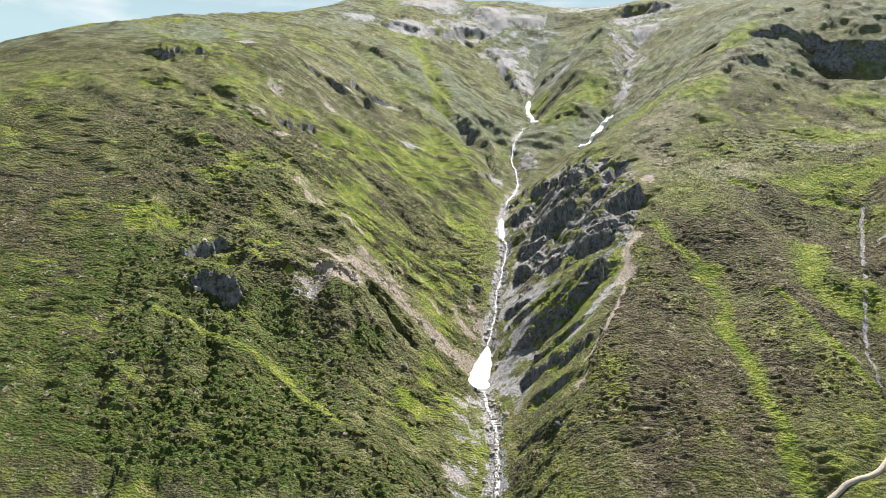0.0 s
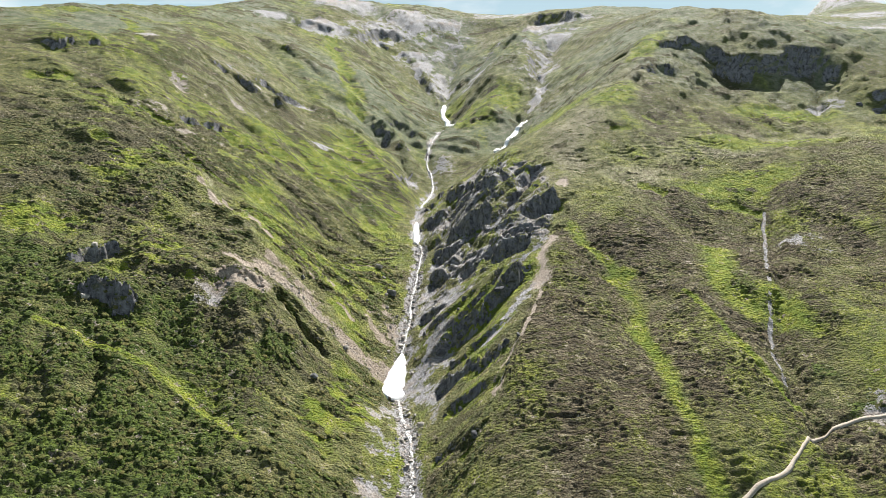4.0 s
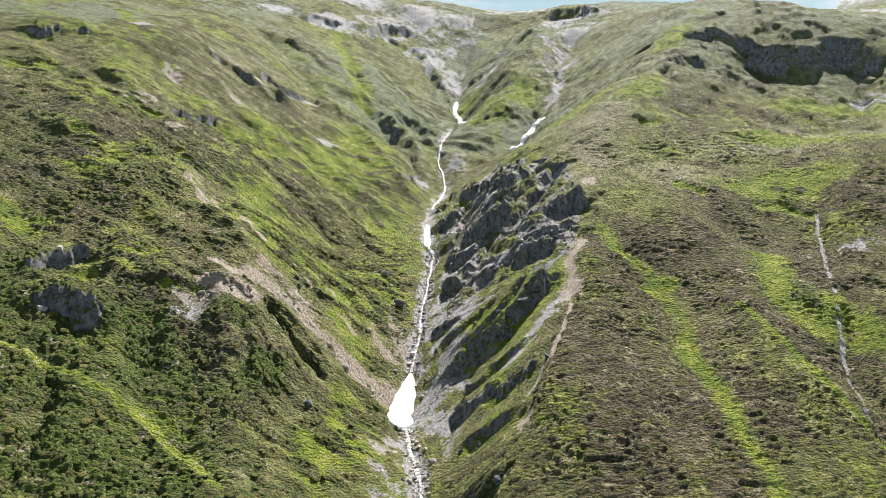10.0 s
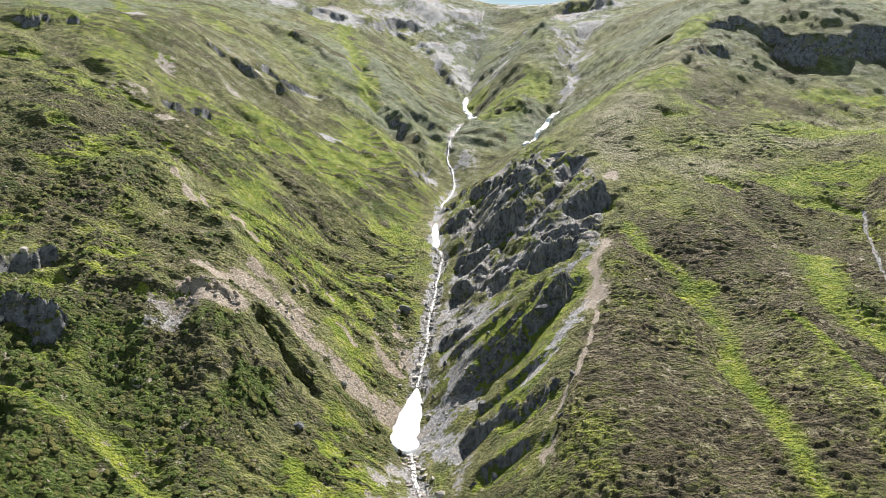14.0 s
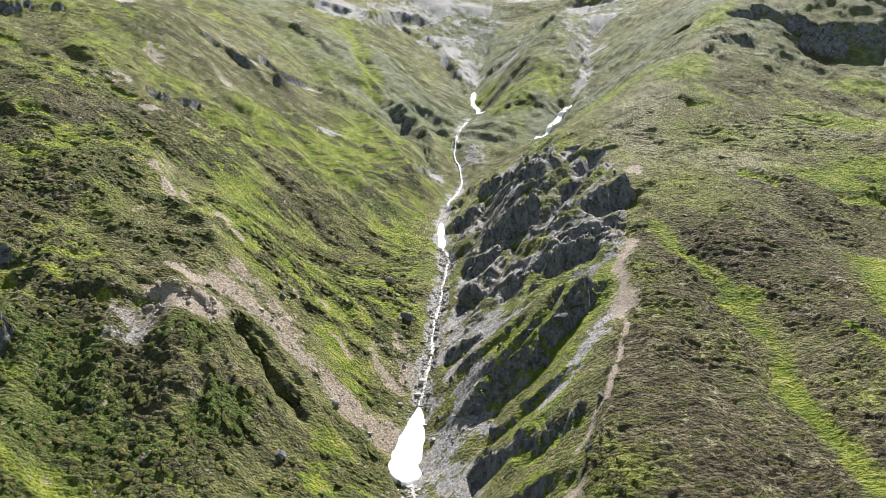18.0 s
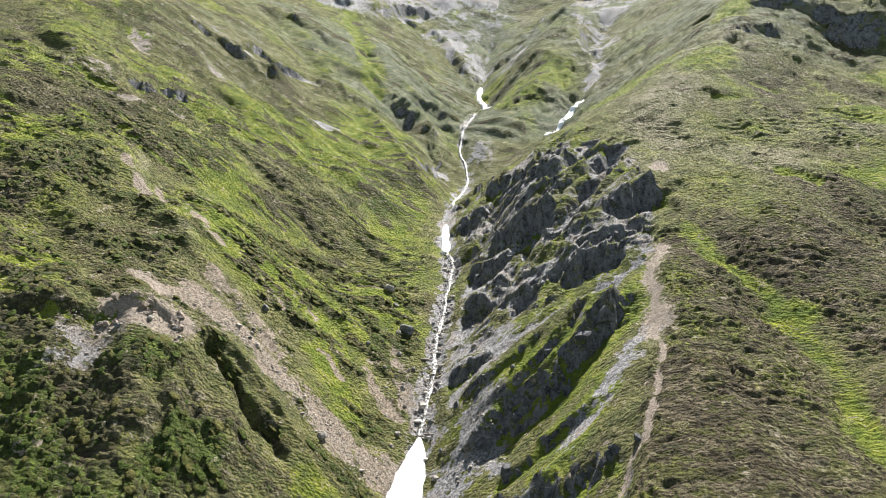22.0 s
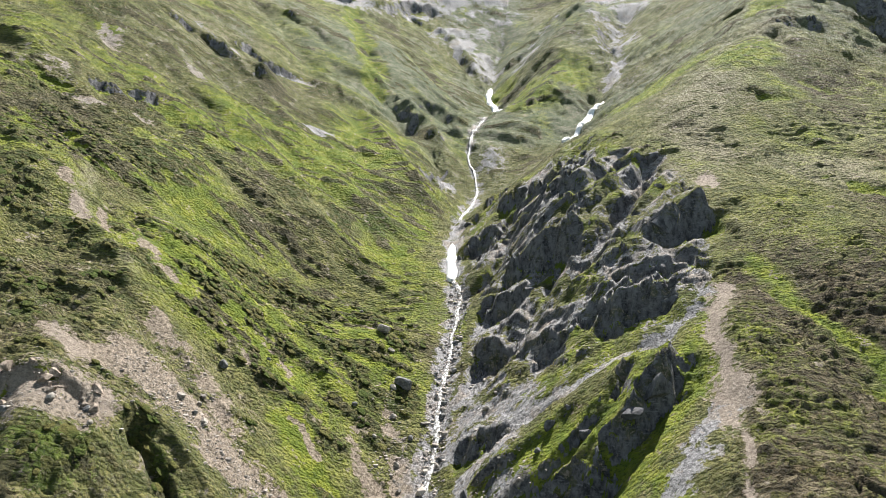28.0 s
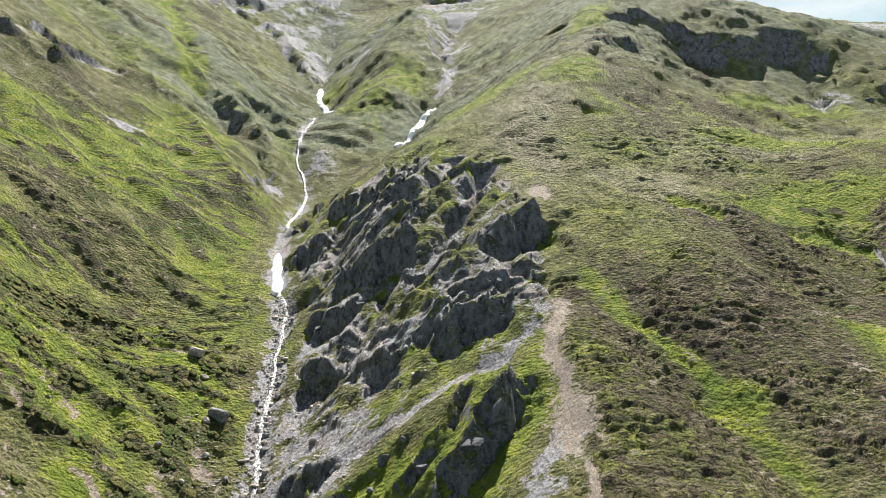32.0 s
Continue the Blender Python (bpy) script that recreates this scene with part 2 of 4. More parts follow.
# ---- the lie of the land: ridges, gullies and breaks of slope, as lines of x, y, z ----
LAND = {
    "stream": [(-14, 60, -122), (-9, 120, -97), (-5, 170, -75), (-4.5, 210, -59), (-6, 225, -56), (-10, 246, -52), (-11, 254, -50), (-9, 268, -43), (-7, 290, -31.5), (-6, 311, -22), (-3.5, 337, -11), (-2, 358, -2.5),
               (-4.5, 372, 2.5), (-5, 402, 12.5), (-3, 430, 21), (3, 458, 32), (5, 470, 38), (3.5, 485, 48), (1, 496, 56), (3, 522, 70), (6, 538, 77), (12, 565, 89), (22, 590, 99), (24, 620, 109), (15.5, 660, 125), (19, 693, 142), (26, 760, 178), (36, 830, 222)],
    "east_branch": [(14, 482, 48), (34, 500, 58), (56, 519, 69), (62, 532, 78), (71, 550, 91), (78, 561, 98), (87, 587, 116), (103, 629, 144), (120, 696, 181), (140, 760, 222)],
    "nose": [(14, 496, 62), (27, 535, 84), (46, 580, 112), (60, 640, 150), (78, 693, 186), (96, 770, 232)],
    "spur_crest": [(2, 130, -84), (9, 165, -64), (15, 191, -49), (27, 218, -31.5), (37, 244, -17.5), (44, 266, -9), (51, 292, 5), (60, 320, 21), (63, 332, 27.5), (60, 365, 39),
                   (78, 398, 62), (104, 436, 87), (128, 468, 106), (151, 501, 127), (182, 580, 172), (215, 680, 224)],
    "cliff_face": [(11.6, 235, -40), (15.8, 249, -33), (5, 273, -27), (30, 268, -10), (38, 287, -1), (29, 327, 10), (14, 352, 6), (25, 361, 29), (6, 395, 16), (14, 420, 34), (36, 440, 52)],
    "east_slope": [(28, 195, -41.5), (43, 206, -34), (54, 199, -41), (67, 198, -36), (70, 181, -44), (40, 160, -60), (69, 230, -27), (72, 255, -14.5), (92, 210, -34), (92, 238, -20), (110, 234, -24),
                   (66, 293, 10.5), (87, 293, 13), (114, 294, 1), (131, 264, -5), (115, 321, 22), (165, 321, 25.5), (139, 368, 44), (134, 429, 76), (100, 380, 48), (90, 345, 33)],
    "east_gully": [(153, 322, 14), (142, 280, -2), (131, 243, -16), (118, 215, -34), (103, 187, -50), (80, 150, -68), (60, 110, -88)],
    "east_bank": [(135, 211, -30), (170, 240, -18), (190, 300, 14), (226, 359, 50), (204, 420, 64), (211, 508, 118), (252, 480, 99), (274, 561, 168), (300, 430, 74), (290, 330, 28), (220, 250, -12), (150, 150, -58)],
    "west_spur": [(-25, 165, -64), (-41, 186, -49), (-35, 232, -42), (-47, 233, -28.5), (-55, 246, -15), (-64, 256, -8), (-71, 302, 10), (-83, 306, 14), (-105, 310, 31), (-127, 400, 73), (-121, 480, 110)],
    "west_bank": [(-20, 225, -50), (-28, 255, -36), (-48, 286, -12), (-21, 327, -9.5), (-39, 353, -1), (-50, 358, 8), (-46, 373, 20), (-70, 388, 38), (-16, 440, 38), (-22, 480, 58), (-60, 455, 60), (-32, 588, 120), (-99, 496, 97), (-60, 640, 160)],
    "west_slope": [(-53, 197, -48), (-60, 200, -48), (-79, 207, -33), (-76, 220, -31), (-74, 236, -18), (-103, 232, -10.5), (-117, 254, 0), (-128, 258, 6), (-135, 291, 27), (-144, 330, 49), (-157, 316, 43),
                   (-145, 381, 75), (-165, 388, 85), (-175, 474, 138), (-216, 427, 119), (-100, 170, -50), (-150, 180, -34), (-180, 250, 6), (-230, 300, 46)],
    "west_skyline": [(-330, 480, 150), (-310, 540, 180), (-270, 617, 208), (-215, 745, 249), (-190, 855, 298), (-110, 1010, 346)],
    "back_skyline": [(-68, 772, 229), (-30, 880, 290), (20, 1020, 341), (130, 985, 321), (60, 900, 280), (178, 812, 256), (228, 915, 311), (262, 843, 276), (300, 785, 259), (335, 755, 248), (365, 720, 231), (455, 735, 224), (570, 695, 224)],
    "far_rim": [(712, 1200, 440), (694, 1204, 438), (731, 1196, 434), (655, 1215, 392), (770, 1180, 390), (600, 1230, 362), (850, 1150, 352), (520, 1150, 338), (-300, 1400, 330), (100, 1500, 330), (400, 1400, 330), (1200, 1100, 330), (-700, 900, 150), (-900, 300, -60), (900, 300, 60), (600, 300, 40)],
    "valley_below": [(0, -100, -190), (-300, -100, -170), (300, -100, -170), (-250, 80, -95), (250, 60, -100), (-500, 100, -80), (500, 150, -60), (0, -900, -400), (-1500, 0, -300), (1500, 0, -300), (-1500, 2500, 100), (1500, 2500, 100), (0, 4500, -300), (-4000, 3000, -500), (4000, 3000, -500), (0, -3000, -700), (-3500, -1500, -700), (3500, -1500, -700)],
}


def hashed(i, j, seed):
    h = (i.astype(np.int64) * 374761393 + j.astype(np.int64) * 668265263 + seed * 974711) & 0x7FFFFFFF
    h = ((h ^ (h >> 13)) * 1274126177) & 0x7FFFFFFF
    return ((h ^ (h >> 16)) & 0xFFFF) / 65535.0


def value_noise(x, y, seed):
    i, j = np.floor(x), np.floor(y)
    u, v = x - i, y - j
    u, v = u * u * u * (u * (u * 6 - 15) + 10), v * v * v * (v * (v * 6 - 15) + 10)
    a, b, c, d = (hashed(i + p, j + q, seed) for p, q in ((0, 0), (1, 0), (0, 1), (1, 1)))
    return (a + (b - a) * u) * (1 - v) + (c + (d - c) * u) * v


def fbm(x, y, size, octaves, seed, gain=0.5):
    """Noise about 0, within about -1 and 1, whose largest forms are size metres across."""
    total, weight, out = 0.0, 1.0, 0.0
    for k in range(octaves):
        c, s = math.cos(1.1 * k + seed), math.sin(1.1 * k + seed)
        out = out + weight * (2 * value_noise((c * x - s * y) / size + 17.3 * k, (s * x + c * y) / size - 9.1 * k, seed + k) - 1)
        total, weight, size = total + weight, weight * gain, size * 0.5
    return out / total


def blocks(x, y, size, seed):
    """Broken rock in plan: cells about size metres across, each with its own height and tilt, within about -1 and 1."""
    shape = np.shape(x)
    x, y = np.ravel(x) / size, np.ravel(y) / size
    i, j = np.floor(x), np.floor(y)
    best, out = np.full(len(x), 1e9), np.zeros(len(x))
    for p in (-1, 0, 1):
        for q in (-1, 0, 1):
            a, b = i + p, j + q
            dx, dy = x - (a + hashed(a, b, seed)), y - (b + hashed(a, b, seed + 1))
            d = dx * dx + dy * dy
            m = d < best
            best[m] = d[m]
            out[m] = (1.1 * (hashed(a, b, seed + 2) - 0.5) + 1.6 * (hashed(a, b, seed + 3) - 0.5) * dx + 1.6 * (hashed(a, b, seed + 4) - 0.5) * dy)[m]
    return out.reshape(shape)


def billow(x, y, wide, deep, seed):
    """Rounded tufts with sharp creases between them, 0 to 1."""
    return 0.65 * np.abs(2 * value_noise(x / wide, y / deep, seed) - 1) ** 0.8 + 0.35 * np.abs(2 * value_noise(0.8 * x / deep + 0.6 * y / deep, 0.8 * y / deep - 0.6 * x / deep, seed + 1) - 1)


def away(x, y, line):
    """The distance in plan from a line of points, and how far along it (0 to 1) the nearest place lies."""
    best, along = np.full(np.shape(x), 1e9), np.zeros(np.shape(x))
    n = len(line) - 1
    for k in range(n):
        (ax, ay), (bx, by) = line[k][:2], line[k + 1][:2]
        dx, dy = bx - ax, by - ay
        s = np.clip(((x - ax) * dx + (y - ay) * dy) / (dx * dx + dy * dy), 0, 1)
        d = np.hypot(x - ax - s * dx, y - ay - s * dy)
        near = d < best
        best, along = np.where(near, d, best), np.where(near, (k + s) / n, along)
    return best, along


def beside(x, y, line):
    """The distance in plan from a line, above 0 on its left hand and below on its right, and how far along it (0 to 1) the nearest place lies."""
    best, along, sign = np.full(np.shape(x), 1e9), np.zeros(np.shape(x)), np.ones(np.shape(x))
    n = len(line) - 1
    for k in range(n):
        (ax, ay), (bx, by) = line[k], line[k + 1]
        dx, dy = bx - ax, by - ay
        s = np.clip(((x - ax) * dx + (y - ay) * dy) / (dx * dx + dy * dy), 0, 1)
        d = np.hypot(x - ax - s * dx, y - ay - s * dy)
        m = d < best
        best, along = np.where(m, d, best), np.where(m, (k + s) / n, along)
        sign = np.where(m, np.where(dx * (y - ay) - dy * (x - ax) > 0, 1.0, -1.0), sign)
    return best * sign, along


def step(v, lo, hi):
    s = np.clip((v - lo) / (hi - lo), 0, 1)
    return s * s * (3 - 2 * s)


def thickened(line, gap):
    out = [line[0]]
    for a, b in zip(line, line[1:]):
        n = max(1, round(math.dist(a, b) / gap))
        out += [tuple(np.add(a, np.subtract(b, a) * k / n)) for k in range(1, n + 1)]
    return out


CREASES = ("stream", "east_branch", "spur_crest", "east_gully")
survey = np.array([p for key, line in LAND.items() for p in (thickened(line, 14 if key != "spur_crest" else 16) if key in CREASES else line)], float)
kx, ky, kz = survey.T


def spread(x, y, cx, cy):
    return np.sqrt((x[..., None] - cx) ** 2 + (y[..., None] - cy) ** 2 + 16.0) / 100.0


system = np.zeros((len(kx) + 3, len(kx) + 3))
system[:-3, :-3] = spread(kx, ky, kx, ky) - 0.02 * np.eye(len(kx))
system[:-3, -3:] = np.stack([np.ones_like(kx), kx / 100, ky / 100], 1)
system[-3:, :-3] = system[:-3, -3:].T
weights = np.linalg.solve(system, np.r_[kz, 0, 0, 0])


def smooth_land(x, y):
    """The land's height with no detail."""
    shape = np.shape(x)
    x, y = np.ravel(x), np.ravel(y)
    out = np.empty(len(x))
    for k in range(0, len(x), 40000):
        a, b = x[k : k + 40000], y[k : k + 40000]
        out[k : k + 40000] = spread(a, b, kx, ky) @ weights[:-3] + weights[-3] + weights[-2] * a / 100 + weights[-1] * b / 100
    return out.reshape(shape)


# breaks in the slope: the brink from west to east, with the face on its right hand; height, width of the face, how far below it the ground recovers
WALLS = [
    # ribs and faces of the spur's stream side
    ([(1, 203), (10, 197), (16, 193)], 2.6, 2.2, 8), ([(6, 220), (16, 214), (25, 213)], 3.0, 2.4, 8), ([(3, 240), (12, 235), (22, 228), (31, 226)], 4.5, 3.0, 8), ([(7, 247), (18, 243), (26, 242)], 2.4, 2.4, 6),
    ([(-3, 257), (4, 261), (9, 262.5), (14, 262), (20, 262), (26, 264), (31, 267), (40, 273)], 6.8, 3.8, 8), ([(7, 264), (12, 264.5), (18, 266.5), (23, 269), (28, 273)], 4.2, 2.0, 6), ([(-2, 276), (7, 272), (14, 272), (21, 274)], 2.8, 1.8, 6),
    ([(26, 300), (32, 298), (37, 298), (44, 297)], 7.8, 3.8, 8), ([(16, 307), (25, 304), (33, 303)], 5.0, 3.0, 7), ([(32, 309), (42, 307), (53, 307)], 3.6, 2.6, 7), ([(40, 317), (51, 321), (60, 323)], 8.5, 4.0, 9),
    ([(10, 412), (19, 410), (29, 401), (40, 385)], 9.0, 5.0, 10), ([(11, 351), (21, 344), (32, 339)], 7.5, 3.8, 9), ([(-2, 420), (8, 428), (18, 436)], 8.0, 5.0, 10), ([(-2, 387), (7, 391), (15, 379)], 7.0, 4.0, 8),
    ([(2, 343), (10, 340), (19, 335)], 6.5, 3.6, 8), ([(1, 320), (8, 318), (14, 314)], 6.0, 3.4, 8), ([(-3, 288), (3, 287), (9, 282)], 3.4, 2.4, 6), ([(36, 363), (47, 371), (58, 368)], 4.4, 3.0, 8), ([(14, 372), (26, 368), (38, 358)], 6.0, 3.6, 8),
    # the crags of the eastern hollow
    ([(180, 557), (204, 550), (226, 534)], 8, 6, 24), ([(212, 541), (226, 531), (240, 526), (258, 523), (275, 529), (290, 519), (308, 501)], 16, 11, 90), ([(250, 557), (275, 572), (295, 567)], 2.9, 6, 18), ([(148, 494), (163, 505), (180, 500)], 9, 6, 22),
    ([(282, 465), (305, 470), (324, 455), (337, 430)], 14, 9, 36), ([(348, 416), (360, 402), (366, 378)], 10, 8, 30), ([(380, 597), (416, 599), (432, 568)], 9, 8, 40), ([(446, 580), (511, 592), (532, 563)], 9, 8, 40),
    ([(198, 464), (212, 450), (219, 424)], 3.6, 4, 16), ([(132, 433), (143, 420)], 2.6, 3, 12), ([(103, 408), (118, 413)], 2.8, 3, 10), ([(102, 339), (111, 323)], 2.0, 3, 9), ([(124, 324), (142, 328), (151, 317)], 1.8, 3, 12), ([(159, 252), (179, 257), (196, 259), (207, 254)], 2.8, 3, 12),
    # broken ridges of the western slope and the head of the valley
    ([(-165, 500), (-143, 487), (-128, 487), (-118, 482), (-104, 477), (-93, 471)], 5.0, 4, 14), ([(-126, 498), (-113, 513), (-105, 512), (-85, 522), (-62, 503)], 5.0, 4.5, 14), ([(-121, 506), (-107, 492), (-90, 471)], 4.2, 3.5, 10), ([(-129, 630), (-102, 609), (-76, 585)], 3.4, 5, 16),
    ([(-35, 545), (-22, 560), (-9, 542), (5, 500)], 4.6, 5, 16), ([(-53, 559), (-31, 530), (-16, 501), (-5, 468)], 4.0, 5, 14), ([(-22, 448), (-16, 461), (-8, 453)], 5, 4, 10), ([(-134, 387), (-124, 396), (-112, 405)], 4.0, 3, 12),
    ([(-146, 756), (-114, 762), (-95, 758)], 7, 7, 30), ([(-78, 758), (-70, 779), (-54, 813), (-26, 838)], 9, 8, 30), ([(-47, 801), (-16, 789), (5, 746), (16, 708)], 6, 8, 24), ([(91, 585), (96, 664), (104, 734), (126, 858)], 6, 8, 24), ([(116, 862), (145, 888), (172, 872), (190, 828)], 13, 12, 40),
    ([(-234, 430), (-215, 438), (-196, 447)], 5, 5, 20), ([(-216, 388), (-200, 392), (-184, 394)], 1.8, 4, 14), ([(-180, 384), (-160, 383), (-140, 379), (-127, 381)], 1.8, 4, 12), ([(-152, 324), (-144, 331), (-132, 333)], 2.6, 3, 12), ([(-152, 293), (-136, 296)], 2.6, 3, 10),
    # rocks of the western spur
    ([(-118, 240), (-113, 248), (-105, 257)], 4.6, 2.4, 9), ([(-107, 242), (-101, 247), (-94, 247)], 2.8, 2, 7), ([(-108, 223), (-104, 230), (-100, 232), (-95, 229), (-88, 231)], 5.6, 3, 9), ([(-94, 243), (-79, 246), (-70, 249), (-63, 254), (-56, 254)], 2.0, 1.5, 6),
    ([(-33, 337), (-24, 330), (-15, 330)], 2.2, 1.2, 7),
]
# channels: a line down the slope, its depth and half its width
GULLIES = [
    ([(62, 372), (45, 344), (33, 328), (24, 320), (16, 316), (8, 310)], 3.8, 4.0), ([(46, 289), (38, 282), (31, 279), (22, 280), (15, 281), (7, 283), (-1, 288)], 1.6, 3.4), ([(30, 336), (21, 329), (13, 320), (9, 314), (4, 308)], 3.2, 2.6), ([(17, 408), (14, 370), (8, 359), (2, 357), (-3, 355)], 4.2, 3.2),
    ([(-54, 255), (-50, 252.5), (-46, 250), (-42, 247.5), (-37, 245), (-32, 242)], 5.0, 1.8),
    ([(-58, 240), (-52, 232), (-46, 222), (-42, 214)], 1.5, 2.2),
    ([(-50, 242), (-46, 234), (-41, 226)], 1.2, 1.8),
    ([(153, 322), (140, 290), (127, 258), (116, 236), (108, 222), (103, 200), (102, 187), (103, 172), (101, 155)], 3.2, 3.2),
    ([(62, 300), (64, 280), (69, 268), (70, 250), (67, 229), (65, 206), (65, 192), (68, 176)], 1.6, 5.0),
    ([(-99, 750), (-71, 624), (-58, 584), (-47, 556), (-36, 520), (-20, 492)], 4.0, 9.0),
    ([(-130, 470), (-90, 440), (-60, 410), (-34, 392), (-14, 378)], 2.4, 6.0),
    ([(36, 830), (26, 760), (19, 690), (21, 640), (8, 560)], 7.0, 10.0),
    ([(150, 790), (112, 690), (95, 640), (74, 562), (56, 516)], 7.0, 9.0),
    ([(60, 640), (44, 600), (22, 570)], 1.6, 6.0),
    ([(90, 690), (70, 620), (72, 580)], 1.6, 6.0),
    ([(-150, 640), (-100, 560), (-60, 500), (-40, 470)], 4.0, 7.0),
    ([(-60, 700), (-30, 640), (0, 600)], 4.0, 7.0),
    ([(-10, 760), (6, 700), (16, 660)], 4.0, 6.0),
    ([(80, 800), (52, 740), (26, 700)], 4.0, 6.0),
    ([(-110, 225), (-98, 214), (-88, 200), (-84, 180)], 2.0, 3.0),
]
# low crests: a line down the slope, its height and half its width
CRESTS = [
    ([(48, 321), (35, 316), (25, 314), (18, 312), (10, 306)], 3.2, 3.6),
    ([(7, 508), (13, 545), (30, 585), (46, 592), (64, 617), (92, 655)], 3.2, 9.0),
    ([(20, 650), (47, 664), (66, 640), (88, 618)], 4.0, 9.0),
    ([(-84, 610), (-64, 582), (-40, 550), (-19, 516), (-4, 480)], 6.0, 7.0),
    ([(-40, 570), (-24, 560), (-9, 550), (3, 528)], 4.5, 5.0),
    ([(-104, 562), (-82, 537), (-52, 498), (-25, 450), (-9, 418)], 5.0, 7.0),
    ([(-96, 470), (-70, 440), (-44, 416), (-20, 396), (-10, 380)], 3.0, 6.0),
    ([(-8, 770), (6, 735), (16, 668), (20, 650)], 4.0, 7.0),
    ([(120, 690), (100, 645), (92, 606), (74, 574)], 3.5, 6.0),
    ([(-100, 212), (-88, 208), (-77, 206), (-68, 203), (-60, 199), (-50, 191), (-44, 184)], 1.5, 3.0),
    ([(-61, 259), (-53, 258), (-47, 257), (-42, 255), (-36, 251.5), (-28, 246), (-20, 240)], 2.2, 2.2),
    ([(90, 256), (93, 246), (95, 229), (97, 214), (99, 200)], 2.2, 3.0),
    ([(-112, 330), (-104, 328), (-95, 312), (-82, 301), (-70, 292), (-62, 270)], 1.8, 4.0),
]
STREAM = LAND["stream"]
TRAIL = [(30, 84), (36, 102), (44, 122), (52, 140), (58, 150), (64, 160.5), (70, 165), (83, 172), (90, 178), (96, 184), (102, 190), (113, 191.5), (126, 192), (138, 192.5), (145, 195), (159, 199.5), (176, 208), (200, 216), (240, 224)]


def near(x, y, line, margin):
    px, py = [p[0] for p in line], [p[1] for p in line]
    return (x > min(px) - margin) & (x < max(px) + margin) & (y > min(py) - margin) & (y < max(py) + margin)


def band(x, y, line, width, soft=1.0):
    out, m = np.zeros(np.shape(x)), near(x, y, line, width)
    out[m] = np.clip((width - away(x[m], y[m], line)[0]) / (width * soft), 0, 1)
    return out


def patch(x, y, cx, cy, rx, ry, turn=0.0):
    out, r = np.zeros(np.shape(x)), 1.4 * max(rx, ry)
    m = (np.abs(x - cx) < r) & (np.abs(y - cy) < r)
    c, s = math.cos(radians(turn)), math.sin(radians(turn))
    u, v = (c * (x[m] - cx) + s * (y[m] - cy)) / rx, (-s * (x[m] - cx) + c * (y[m] - cy)) / ry
    out[m] = np.clip(1.35 - np.hypot(u, v), 0, 1)
    return out


def some(x, y, rows):
    out = np.zeros(np.shape(x))
    for row in rows:
        np.maximum(out, patch(x, y, *row), out)
    return out


